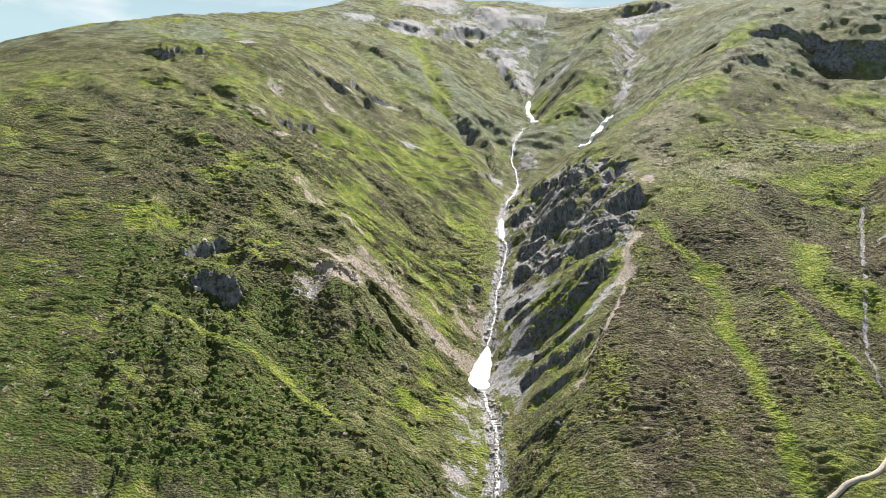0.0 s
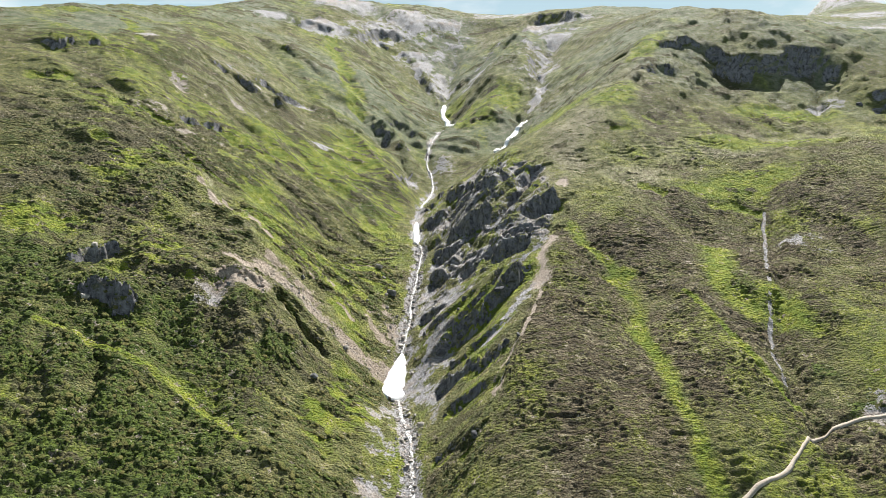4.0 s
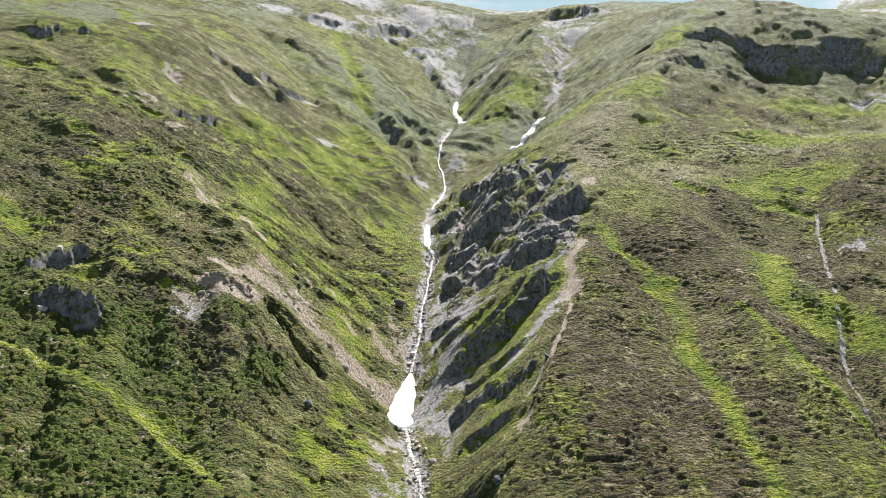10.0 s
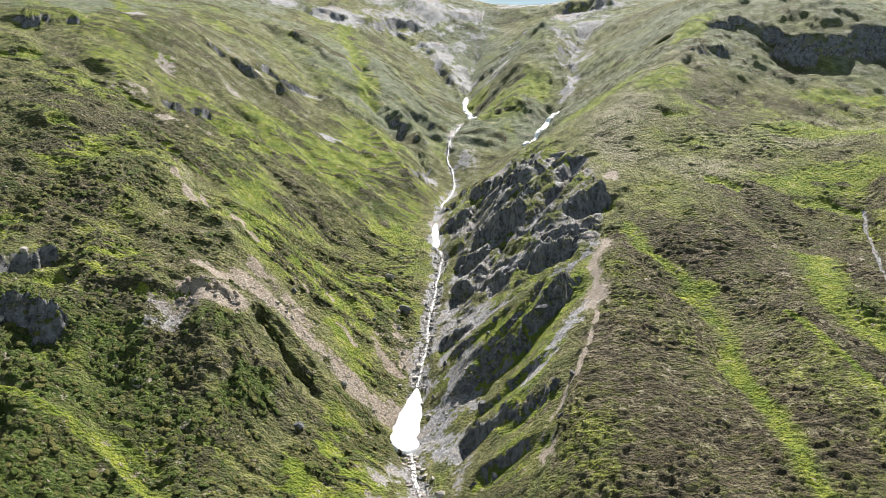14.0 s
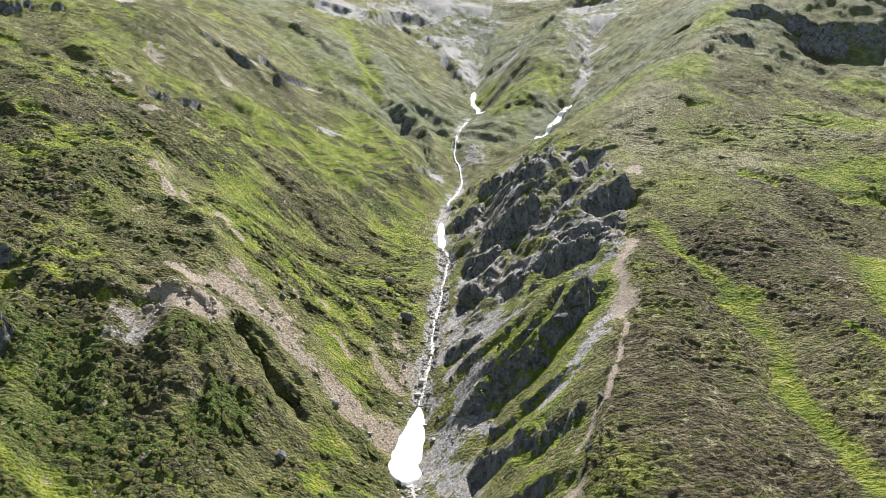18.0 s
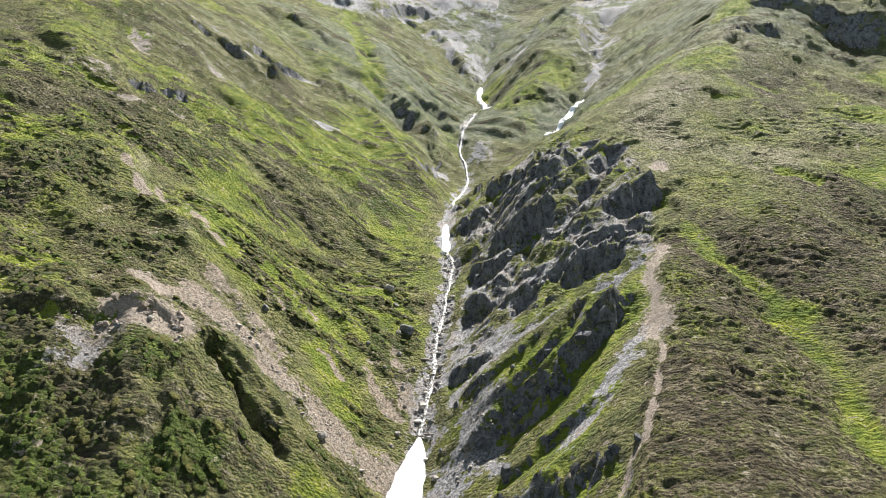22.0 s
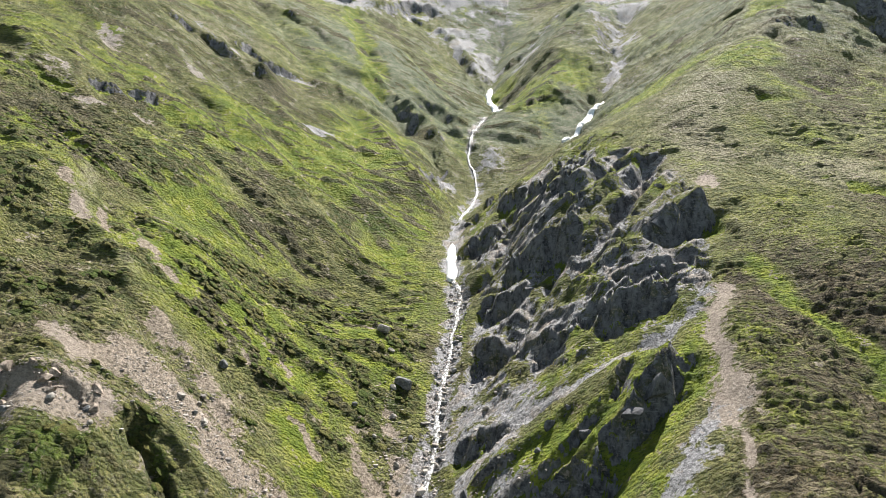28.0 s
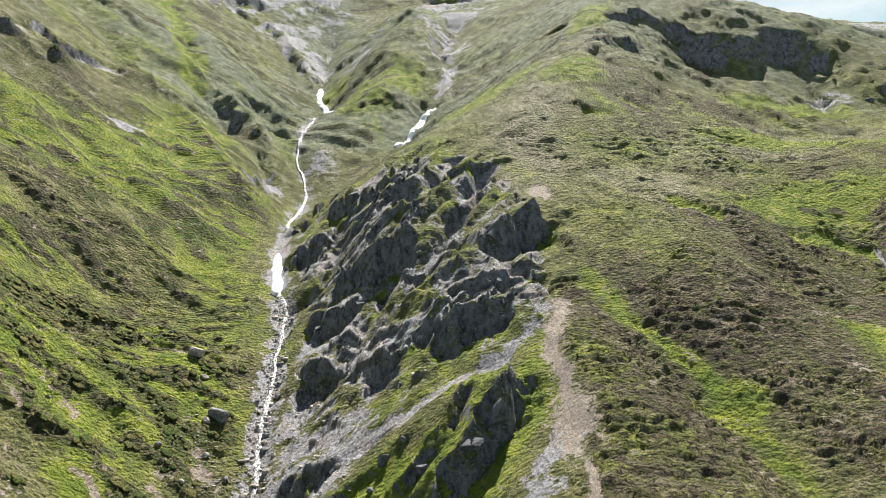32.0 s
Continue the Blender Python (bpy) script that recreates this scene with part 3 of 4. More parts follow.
def survey_of(x, y):
    """The height of the land and what covers it, at each place."""
    x, y = np.asarray(x, float), np.asarray(y, float)
    z = smooth_land(x, y)
    xs = np.interp(y, [p[1] for p in STREAM], [p[0] for p in STREAM])
    xc = np.interp(y, [130, 165, 191, 218, 244, 266, 292, 320, 340, 365, 400, 440], [2, 9, 15, 27, 37, 44, 51, 60, 62, 58, 50, 40])
    d_stream, _ = away(x, y, STREAM)
    big, mid, small, tiny = fbm(x, y, 70, 3, 3), fbm(x, y, 26, 3, 5), fbm(x, y, 9, 3, 8), fbm(x, y, 3, 2, 12)
    bank = step(d_stream, 5, 24)
    # the side of the spur that faces the stream: 0 at the stream, 1 at the crest
    across = np.clip((x - xs) / np.maximum(xc - xs, 4), -1, 2)
    cliff = step(across, 0.04, 0.14) * (1 - step(across, 0.93, 1.02)) * step(y, 170, 225) * (1 - step(y, 405, 440))
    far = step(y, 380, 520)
    z = z + bank * (1.6 * big + 1.5 * mid) * (1 - cliff) + far * bank * (2.6 * big + 0.5 * mid)
    # ribs and runnels down the slopes
    u, v = 0.5 * x + 0.86 * y, 0.86 * x - 0.5 * y
    runs_west = 1.2 * (value_noise(u / 11, v / 42, 101) - 0.5) + 0.7 * (value_noise(u / 5, v / 20, 103) - 0.5)
    runs_east = 1.2 * (value_noise((x + 0.15 * y) / 15, y / 52, 105) - 0.5) + 0.7 * (value_noise((x + 0.15 * y) / 6.5, y / 24, 107) - 0.5)
    lobe = step(-x, 16, 24) * (1 - step(y + 0.25 * x, 236, 246))
    runs_lobe = 1.3 * (value_noise((0.93 * x + 0.35 * y) / 7, (0.93 * y - 0.35 * x) / 30, 109) - 0.5) + 0.8 * (value_noise((0.93 * x + 0.35 * y) / 3.4, (0.93 * y - 0.35 * x) / 14, 111) - 0.5)
    runs = np.where(x < xs, runs_west * (1 - lobe) + 0.5 * runs_lobe * lobe, runs_east)
    z = z + bank * (1 - cliff) * np.where(x < xs, 3.4, 2.0) * runs * (1 - 0.6 * far)
    level = z
    rocky, brink = np.zeros_like(x), np.zeros_like(x)
    sheer = np.zeros_like(x)
    for line, high, wide, fore in WALLS:
        m = near(x, y, line, wide + 3 * fore)
        a, b = x[m], y[m]
        q, s = beside(a, b, line)
        r = min(wide, 5.0) if line[0][1] < 440 else 0.45 * min(wide, 5.0)
        q = q + r * (0.55 * small[m] + 0.45 * mid[m] + 0.35 * tiny[m] + 0.30 * blocks(a, b, 1.6 + 0.5 * r, 35))
        ends = step(s + 0.12 * small[m], 0.0, 0.16) * (1 - step(s + 0.12 * small[m], 0.84, 1.0)) * (0.55 + 0.55 * step(fbm(a, b, 14, 2, 33), -0.3, 0.25))
        z[m] += high * ends * np.where(q > 0, 0.46 * np.exp(-np.maximum(q, 0) / fore), np.where(q > -wide, 0.46 + q / wide, -0.54 * np.exp(np.minimum(q + wide, 0) / fore)))
        if high > 3:
            sheer[m] = np.maximum(sheer[m], ends * step(q, -1.5 * wide, -0.9 * wide) * (1 - step(q, 0.0, 0.3 * wide)))
        brink[m] = np.maximum(brink[m], ends * step(q, -3.2 * wide, -wide) * (1 - step(q, -wide, 0)))
    rocky = np.maximum(rocky, 0.9 * some(x + 3 * small, y + 3 * small, [(14, 498, 10, 14, 20), (-12, 466, 6, 12), (-16, 500, 8, 8)]) * (0.7 + small))
    for line, deep, wide in GULLIES:
        m = near(x, y, line, 4 * wide)
        d, s = away(x[m] + 2.4 * small[m] + 1.3 * tiny[m], y[m] + 1.2 * mid[m] + 1.2 * tiny[m], line)
        z[m] -= deep * np.exp(-((d / wide) ** 2)) * (1.0 + 0.45 * small[m]) * step(s, 0.0, 0.10) * (1 - step(s, 0.7, 1.0))
    for line, high, wide in CRESTS:
        m = near(x, y, line, 6 * wide)
        d, s = away(x[m] + 0.8 * small[m] + 2.5 * far[m] * mid[m], y[m], line)
        z[m] += high * np.exp(-d / wide) * step(s, 0.0, 0.3) * (1 - 0.8 * step(s, 0.75, 1.0))
    v = y - (0.3 + 0.9 * step(y, 270, 330)) * (x - xs) + 8.0 * mid + 2.5 * small
    p = (v + 3.0) / (9.7 + 3.5 * step(y, 270, 330))
    f = p - np.floor(p)
    z = z + (1.7 + 1.5 * step(y, 270, 330)) * (np.where(f < 0.3, f / 0.3, (1 - f) / 0.7) - 0.45) * cliff * step(across, 0.1, 0.3) * (0.5 + mid)
    hard = np.maximum(cliff * step(y, 274, 296) * (0.30 + 0.6 * step(small, -0.2, 0.4)), np.maximum(np.clip(rocky, 0, 1.2), sheer))
    m = hard > 0.01
    a, b = x[m] + 0.8 * small[m], y[m] + 0.8 * tiny[m]
    z[m] += hard[m] * (1 - 0.55 * far[m]) * (2.1 * blocks(a + 0.5 * b, 0.8 * b, 5.5, 21) + 1.0 * blocks(a, b, 2.1, 25) + 0.6 * tiny[m])
    # grooves that run down the flanks of the upper gullies
    groove = np.zeros_like(x)
    for line, lean in ((STREAM[18:], 0.9), (LAND["east_branch"], 0.8)):
        m = near(x, y, line, 150) & (y > 440)
        q, s = beside(x[m], y[m], [p[:2] for p in line])
        d = np.abs(q)
        g = s * 380 + lean * d + 7 * mid[m]
        cut = 0.55 * value_noise(g / 17, d / 70 + 3 * np.sign(q), 121) + 0.30 * value_noise(g / 7.5, d / 45 + 3 * np.sign(q), 123) + 0.15 * value_noise(g / 3.6, d / 26, 125) - 0.5
        groove[m] += cut * step(d, 3, 22) * (1 - step(d, 70, 150)) * step(y[m], 450, 520)
    g = 0.80 * x - 0.60 * y + 9 * mid
    slant = 0.6 * value_noise(g / 15, (0.6 * x + 0.8 * y) / 70, 127) + 0.4 * value_noise(g / 6.5, (0.6 * x + 0.8 * y) / 34, 129) - 0.5
    groove = groove + slant * far * bank * (1 - np.clip(3 * np.abs(groove), 0, 1)) * np.where(x < xs - 20, 0.7, 0.45)
    z = z + 5.2 * groove

    # the edges of all covers wander
    wx, wy = x + 4.5 * small + 5.0 * mid + 1.2 * tiny, y + 4.5 * fbm(x, y, 9, 3, 71) + 5.0 * fbm(x, y, 26, 2, 73) + 1.2 * fbm(x, y, 3, 2, 75)
    nx, ny = 0.6 * x + 0.4 * wx, 0.6 * y + 0.4 * wy
    west = step(-(x - xs), 4, 14)
    east = step(across, 0.95, 1.1) * step(y, 100, 120)
    green_line = band(nx, ny, [(58, 296), (61, 280), (68, 268), (71, 250), (69, 230), (68, 211), (65, 191), (66, 176), (70, 150)], 4.6)
    lush = np.maximum.reduce([
        0.8 * west * (1 - step(-(wx - xs), 18, 60)) * step(wy, 280, 310) * (1 - step(wy, 430, 520)) * (0.75 + 0.6 * small),
        some(wx, wy, [(-62, 425, 44, 34), (-95, 400, 30, 16, 20), (-40, 470, 24, 40), (-30, 335, 14, 9, 20), (-38, 296, 6, 20, 35), (-30, 275, 5, 15, 40), (-105, 340, 26, 9), (-24, 226, 9, 18), (-32, 208, 6, 14, 20), (-96, 222, 12, 6), (-140, 262, 22, 10), (-150, 225, 22, 12)]),
        green_line * (0.95 + 0.5 * small), some(nx, ny, [(67, 228, 5, 5), (70, 262, 8, 5)]),
        1.2 * band(wx, wy, [(-99, 750), (-84, 680), (-66, 609), (-51, 554)], 13), 1.1 * band(wx, wy, [(-223, 540), (-178, 465), (-147, 435)], 7),
        1.1 * band(nx, ny, [(89, 246), (91, 236), (93, 218), (96, 206), (99, 196)], 2.2), band(nx, ny, [(108, 236), (104, 250), (112, 280)], 10), some(wx, wy, [(120, 240, 9, 14, 20), (150, 340, 40, 12, 12), (190, 400, 50, 14, 10), (230, 455, 40, 14), (120, 455, 14, 30, -35), (90, 480, 20, 40, -30), (40, 590, 18, 40), (70, 610, 16, 30), (25, 660, 14, 26), (170, 545, 12, 40, -30), (250, 300, 50, 20), (210, 270, 30, 14)]),
        0.75 * step(brink, 0.1, 0.6) * (1 - far), 0.62 * cliff * step(-small, -0.1, 0.5), 1.0 * band(nx, ny, [(-1, 259), (9, 263.5), (20, 263.5), (26, 266), (31, 269), (40, 275), (46, 281)], 2.8), 0.9 * some(nx, ny, [(10, 268, 15, 6), (22, 256, 12, 6, 20)]),
    ])
    heath = np.clip(0.42 + 0.75 * big + 0.45 * small, 0, 1) + 0.25 * east * (1 - step(y, 300, 350))
    heath = np.maximum(heath * np.where(east > 0.5, 1.0, 0.75), some(wx, wy, [(50, 205, 30, 26), (75, 205, 20, 34), (48, 180, 28, 22), (86, 285, 18, 18), (118, 270, 22, 26), (90, 240, 12, 16), (-150, 318, 34, 9), (-128, 275, 14, 10), (-66, 226, 16, 14, -30), (-60, 205, 10, 10), (-112, 282, 14, 9), (-52, 318, 20, 24), (-42, 300, 8, 14), (176, 440, 26, 12), (140, 425, 22, 16), (130, 395, 22, 16), (110, 325, 20, 8), (185, 345, 26, 10), (180, 250, 40, 16), (150, 180, 60, 10)]))
    heath = np.maximum(heath - 0.3 * runs * (x < 0), some(wx, wy, [(150, 190, 70, 26), (110, 180, 40, 24), (110, 160, 60, 20)]))
    heath = heath * (1 - 0.7 * np.maximum(green_line, 0)) * (1 - 0.35 * far) * (1 - 0.6 * cliff)
    shrub = np.maximum(1.25 * some(wx, wy, [(-47, 252, 9, 2.4, -20), (-120, 170, 60, 20), (150, 168, 50, 14, 10), (118, 205, 10, 12), (-110, 195, 40, 28), (-70, 185, 24, 18), (-82, 228, 12, 14), (-60, 240, 9, 8, 20), (-44, 228, 5, 12, -30), (-135, 235, 30, 20), (-95, 205, 50, 30), (-80, 180, 60, 26), (-120, 200, 80, 40)]) * (0.62 + 0.8 * small), 0.8 * some(wx, wy, [(-24, 345, 20, 9, 30), (-46, 335, 12, 8), (-12, 310, 5, 7), (20, 300, 8, 10), (24, 280, 10, 5), (115, 250, 8, 14), (130, 300, 10, 12), (-30, 400, 14, 10), (-20, 430, 8, 14)]) * (0.5 + small))
    pale_line = band(0.6 * x + 0.4 * nx, 0.6 * y + 0.4 * ny, [(-112, 213), (-97, 212), (-79, 206), (-67, 205), (-57, 199), (-45, 187)], 2.2)
    lush = np.maximum(lush, 0.9 * pale_line)
    shrub = shrub * (1 - step(pale_line, 0.1, 0.5))
    scree = np.maximum.reduce([
        np.clip(1 - (d_stream - 1.6) / 3.2 + 0.5 * small, 0, 1) * step(y, 90, 120) * (1 - 0.5 * step(y, 420, 470)),
        0.95 * (1 - 0.95 * some(x, y, [(10, 268, 15, 8)])) * cliff * (1 - step(across + 0.12 * small, 0.22, 0.40)) * step(wy, 228, 250) * (1 - step(wy, 330, 365)),
        cliff * step(wy, 274, 292) * (0.44 + 0.6 * small),
        1.2 * band(nx, ny, [(58, 368), (44, 342), (31, 326), (22, 318), (14, 316), (4, 312)], 4.8), 1.25 * band(nx, ny, [(46, 289), (38, 282), (31, 279), (22, 280), (15, 281), (7, 283), (-1, 288)], 4.2), 1.2 * band(nx, ny, [(10, 319), (2, 313), (-3, 306)], 4.5), 1.2 * band(nx, ny, [(9, 301), (0, 291), (-4, 287)], 4.5), 1.3 * band(nx, ny, [(41, 258), (36, 252), (31, 248), (25, 243), (17, 238), (9, 236)], 4.2), band(nx, ny, [(44, 372), (30, 372), (14, 368)], 4.0), band(nx, ny, [(38, 362), (26, 360), (10, 356)], 3.4), 1.2 * band(nx, ny, [(4, 250), (4, 270), (6, 290), (5, 315), (3, 335)], 7.0),
        1.3 * band(nx, ny, [(-60, 268), (-50, 265), (-38, 262), (-27, 259), (-15, 258)], 7.5, 0.8), 0.9 * band(nx, ny, [(-60, 282), (-53, 277), (-47, 274), (-40, 269)], 3.6), band(nx, ny, [(-73, 267), (-65, 264), (-57, 261)], 2.6),
        0.9 * some(wx, wy, [(10, 492, 8, 12, 20), (-10, 462, 5, 10)]) * (0.8 + 0.8 * small),
        some(nx, ny, [(-66, 250, 7, 6), (-72, 240, 6, 5), (-60, 249, 6, 5)]),
        0.95 * np.maximum.reduce([band(nx, ny, line, wide) for line, wide in (([(-76, 308), (-70, 302), (-63, 297)], 2.6), ([(-99, 314), (-94, 309), (-88, 305)], 2.2), ([(-89, 321), (-86, 310), (-80, 300)], 1.8), ([(-37, 285), (-32, 282), (-28, 279)], 1.7), ([(-19, 307), (-16, 299), (-13, 291), (-12, 284)], 3.2), ([(-24, 292), (-20, 285), (-15, 279)], 3.0), ([(-47, 301), (-41, 298), (-37, 295)], 1.2), ([(-55, 298), (-50, 296), (-46, 292)], 1.2), ([(-79, 323), (-69, 328)], 2.0))]),
        some(wx, wy, [(-143, 385, 14, 7), (-145, 430, 5, 8), (-115, 442, 7, 4), (-120, 490, 16, 5, -25), (-95, 512, 16, 4), (-64, 453, 7, 4, -20), (-109, 379, 5, 3), (-121, 372, 6, 3), (-182, 480, 6, 8), (-30, 810, 70, 40, 35), (10, 870, 70, 40), (150, 800, 44, 70, -30), (112, 690, 22, 60, -15), (98, 610, 6, 40, -15), (8, 770, 14, 40, 20), (-130, 755, 60, 20), (60, 730, 16, 50, -25), (0, 760, 16, 60, 20), (270, 470, 16, 7), (310, 410, 30, 14), (420, 640, 60, 40), (520, 720, 70, 40), (-90, 870, 50, 30), (120, 940, 60, 30), (712, 1190, 120, 80), (560, 900, 90, 60)]) * (1.0 + 0.9 * small), 1.5 * far * some(x, y, [(138, 800, 34, 70, -22), (116, 700, 13, 60, -14), (10, 760, 14, 50, 18), (-115, 765, 34, 12)]) * (0.75 + 1.4 * groove),
        some(nx, ny, [(-13, 222, 5, 28), (-11, 200, 6, 26), (2, 236, 5, 22)]) * (0.55 + 0.6 * small),
        1.3 * band(x + 0.8 * small, y, [(150, 318), (137, 290), (126, 266), (116, 243), (105, 220), (102, 205)], 1.0), some(wx, wy, [(150, 285, 8, 10), (120, 196, 5, 7)]) * 0.55,
    ])
    soil = np.maximum.reduce([
        1.2 * band(nx, ny, [(50, 289), (46, 280), (43, 270), (40, 259), (38, 250)], 3.0), 1.05 * band(nx, ny, [(39, 252), (38, 242), (36, 233), (31, 226), (26, 219), (20, 212)], 1.1), 0.9 * some(nx, ny, [(41, 260, 4, 8), (64, 338, 3, 5), (65, 341, 2, 6), (20, 205, 2.5, 5), (47, 284, 4, 5)]),
        0.85 * some(nx, ny, [(-64, 251, 7, 4), (-58, 254, 4, 4), (-68, 264, 2, 8, 50), (-90, 306, 2, 6, 40)]),
    ])
    dry = np.maximum.reduce([
        np.clip(0.25 + 0.7 * fbm(x, y, 45, 3, 31), 0, 1) * (0.4 + 0.5 * far), band(nx, ny, [(-100, 330), (-94, 312), (-82, 301), (-70, 292)], 4.0),
        0.85 * band(wx, wy, [(62, 350), (78, 398), (104, 436), (128, 468), (151, 501), (185, 585)], 26),
        some(wx, wy, [(150, 385, 50, 20, 10), (220, 420, 50, 20), (100, 350, 24, 24)]) * 0.8,
    ])
    lush = np.maximum(1.2 * lush + np.where(x < 0, 0.25, 0.12) * runs, 0.35 * runs + (0.36 + 0.75 * fbm(x, y, 34, 3, 55)) * np.where(x < 0, 1.0, 0.55) * (1 - 0.3 * far))
    torn = fbm(x, y, 6, 4, 91, 0.65)
    torn = torn * (1 - 0.6 * far) + 1.6 * groove * far
    scree = np.where(scree > 0, scree * (0.86 + 1.7 * torn) + 0.15 * torn, 0)
    soil = np.where(soil > 0, soil * (0.92 + 1.1 * torn), 0)
    # turf sets in with distance and carries the painted haze
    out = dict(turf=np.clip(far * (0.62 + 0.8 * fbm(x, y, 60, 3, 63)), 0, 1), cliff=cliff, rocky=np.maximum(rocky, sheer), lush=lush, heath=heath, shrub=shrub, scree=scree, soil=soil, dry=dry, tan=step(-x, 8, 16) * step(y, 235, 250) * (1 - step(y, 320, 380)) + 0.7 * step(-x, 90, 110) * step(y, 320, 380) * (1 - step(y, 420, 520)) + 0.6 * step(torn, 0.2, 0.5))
    # tufts of heath and shrub, tussocks of grass, stones
    bare = np.clip(np.maximum(scree, soil) * 1.3, 0, 1)
    green = (1 - bare) * (1 - 0.5 * cliff) * step(d_stream, 2.5, 6) * (1 - step(band(x, y, TRAIL, 3.0), 0.2, 0.7))
    size = 1 + 1.1 * far
    blob = 0.58 * value_noise(x / (4.6 * size) + 0.5 * tiny, y / (1.7 * size), 51) + 0.42 * value_noise(x / (8.5 * size) + 0.12 * y / size, y / (4.4 * size), 53)
    want = 0.36 + 0.28 * np.clip(heath, 0, 1) + 0.5 * np.clip(shrub, 0, 1) + 0.45 * mid + 0.25 * big - 0.14 * np.clip(lush, 0, 1) - 0.22 * np.clip(dry, 0, 1) - 0.12 * far + 0.12 * (1 - step(y, 225, 265)) * (x < 0) - 0.8 * pale_line - 0.9 * green_line - 0.75 * east
    want = want + 0.14 * west * step(y, 275, 300) * (1 - step(y, 430, 500))
    clump = step(blob - (0.70 - 0.42 * np.clip(want, 0, 1)), -0.12, 0.16) * green * (1 - 0.75 * east * (1 - step(y, 300, 360)))
    out["brush"] = clump
    tall = 0.55 + 0.35 * np.clip(heath, 0, 1) - 0.12 * np.clip(lush, 0, 1) + 0.3 * step(shrub, 0.35, 0.8)
    tuft = billow(x + 0.5 * tiny, y + 0.3 * tiny, 2.6, 1.1, 41)
    # small benches along the contours, broken and wavy
    for rise, wide, deep, share in ((1.25, 9.0, 4.0, 1 - step(y, 300, 420)), (2.9, 22.0, 10.0, step(y, 300, 420))):
        p = level / rise + 2.4 * value_noise(x / wide, y / deep, 131) + 1.4 * value_noise(x / (0.4 * wide), y / (0.4 * deep), 133)
        f = p - np.floor(p)
        bench = np.where(f < 0.32, f / 0.32, (1 - f) / 0.68) - 0.5
        z = z + (0.62 if rise < 2 else 0.34) * rise * bench * share * green * tall * (0.35 + 0.9 * step(value_noise(x / wide + 7, y / wide, 135), 0.3, 0.7))
    z = z + green * (1 - far) * tall * (0.75 * tuft + 0.5 * billow(x, y, 1.3, 0.8, 45))
    z = z + green * tall * billow(x + 2 * small, y, 7.5, 3.0, 43) * (0.4 + 0.6 * far)
    z = z + clump * (0.25 + 0.6 * tuft)
    z = z + bare * step(d_stream, 1.2, 3) * (0.10 * value_noise(x / 0.8, y / 0.8, 61) + 0.18 * value_noise(x / 2.3, y / 2.0, 63))
    z = z - 0.6 * (1 - step(d_stream, 1.2, 3.5)) * step(y, 90, 120)
    z = z - 0.2 * step(band(x, y, TRAIL, 3.0), 0.2, 0.7)
    return z, out


def ground_z(x, y):
    return survey_of(np.atleast_1d(x), np.atleast_1d(y))[0]


def grid_mesh(name, x, y, z, mat, fields=None):
    rows, cols = x.shape
    index = np.arange(rows * cols, dtype=np.int32).reshape(rows, cols)
    quads = np.stack([index[:-1, :-1], index[:-1, 1:], index[1:, 1:], index[1:, :-1]], -1).reshape(-1, 4)
    me = bpy.data.meshes.new(name)
    me.vertices.add(rows * cols)
    me.vertices.foreach_set("co", np.stack([x, y, z], -1).astype(np.float32).ravel())
    me.loops.add(quads.size)
    me.loops.foreach_set("vertex_index", quads.ravel())
    me.polygons.add(len(quads))
    me.polygons.foreach_set("loop_start", np.arange(0, quads.size, 4, dtype=np.int32))
    me.polygons.foreach_set("use_smooth", np.ones(len(quads), bool))
    for key, v in (fields or {}).items():
        me.attributes.new(key, "FLOAT", "POINT").data.foreach_set("value", np.clip(v, 0, 1).astype(np.float32).ravel())
    me.update(calc_edges=True)
    me.materials.append(mat)
    return new(name, me)


# the ground: one sheet whose rows and columns open like a fan, finest where the camera passes nearest
turns = np.radians(np.r_[np.linspace(-75, -24, 95)[:-1], np.linspace(-24, 26, 800), np.linspace(26, 78, 105)[1:]])
rows = np.r_[np.linspace(-3000, -240, 12)[:-1], np.linspace(-240, 60, 100)[:-1], np.linspace(60, 165, 110)[:-1], np.linspace(165, 400, 680)[:-1], np.geomspace(400, 1150, 400)[:-1], np.geomspace(1150, 4800, 30)]
Y, A = np.meshgrid(rows, turns, indexing="ij")
X = np.tan(A) * np.maximum(Y + 70, 130)
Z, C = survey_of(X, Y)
zy, zx = np.gradient(Z, axis=0) / np.gradient(Y, axis=0), np.gradient(Z, axis=1) / np.gradient(X, axis=1)
steep = np.hypot(zx, zy - zx * np.gradient(X, axis=0) / np.gradient(Y, axis=0))
craggy = np.clip(np.maximum(C.pop("cliff"), C.pop("rocky") * 1.6), 0, 1)
C["rock"] = craggy * step(steep, 1.25, 2.0)
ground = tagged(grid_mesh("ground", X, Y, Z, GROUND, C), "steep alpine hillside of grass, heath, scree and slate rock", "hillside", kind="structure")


# ---- water, snow, path ----
def curve_of(line, gap):
    """A smooth line in plan through the given places, in steps of about gap metres."""
    p = [np.array(q[:2], float) for q in line]
    p = [2 * p[0] - p[1], *p, 2 * p[-1] - p[-2]]
    out = []
    for a, b, c, d in zip(p, p[1:], p[2:], p[3:]):
        n = max(2, round(float(np.linalg.norm(c - b)) / gap))
        for k in range(n):
            t = k / n
            out.append(0.5 * (2 * b + (c - a) * t + (2 * a - 5 * b + 4 * c - d) * t**2 + (3 * b - a - 3 * c + d) * t**3))
    return np.array([*out, p[-2]])


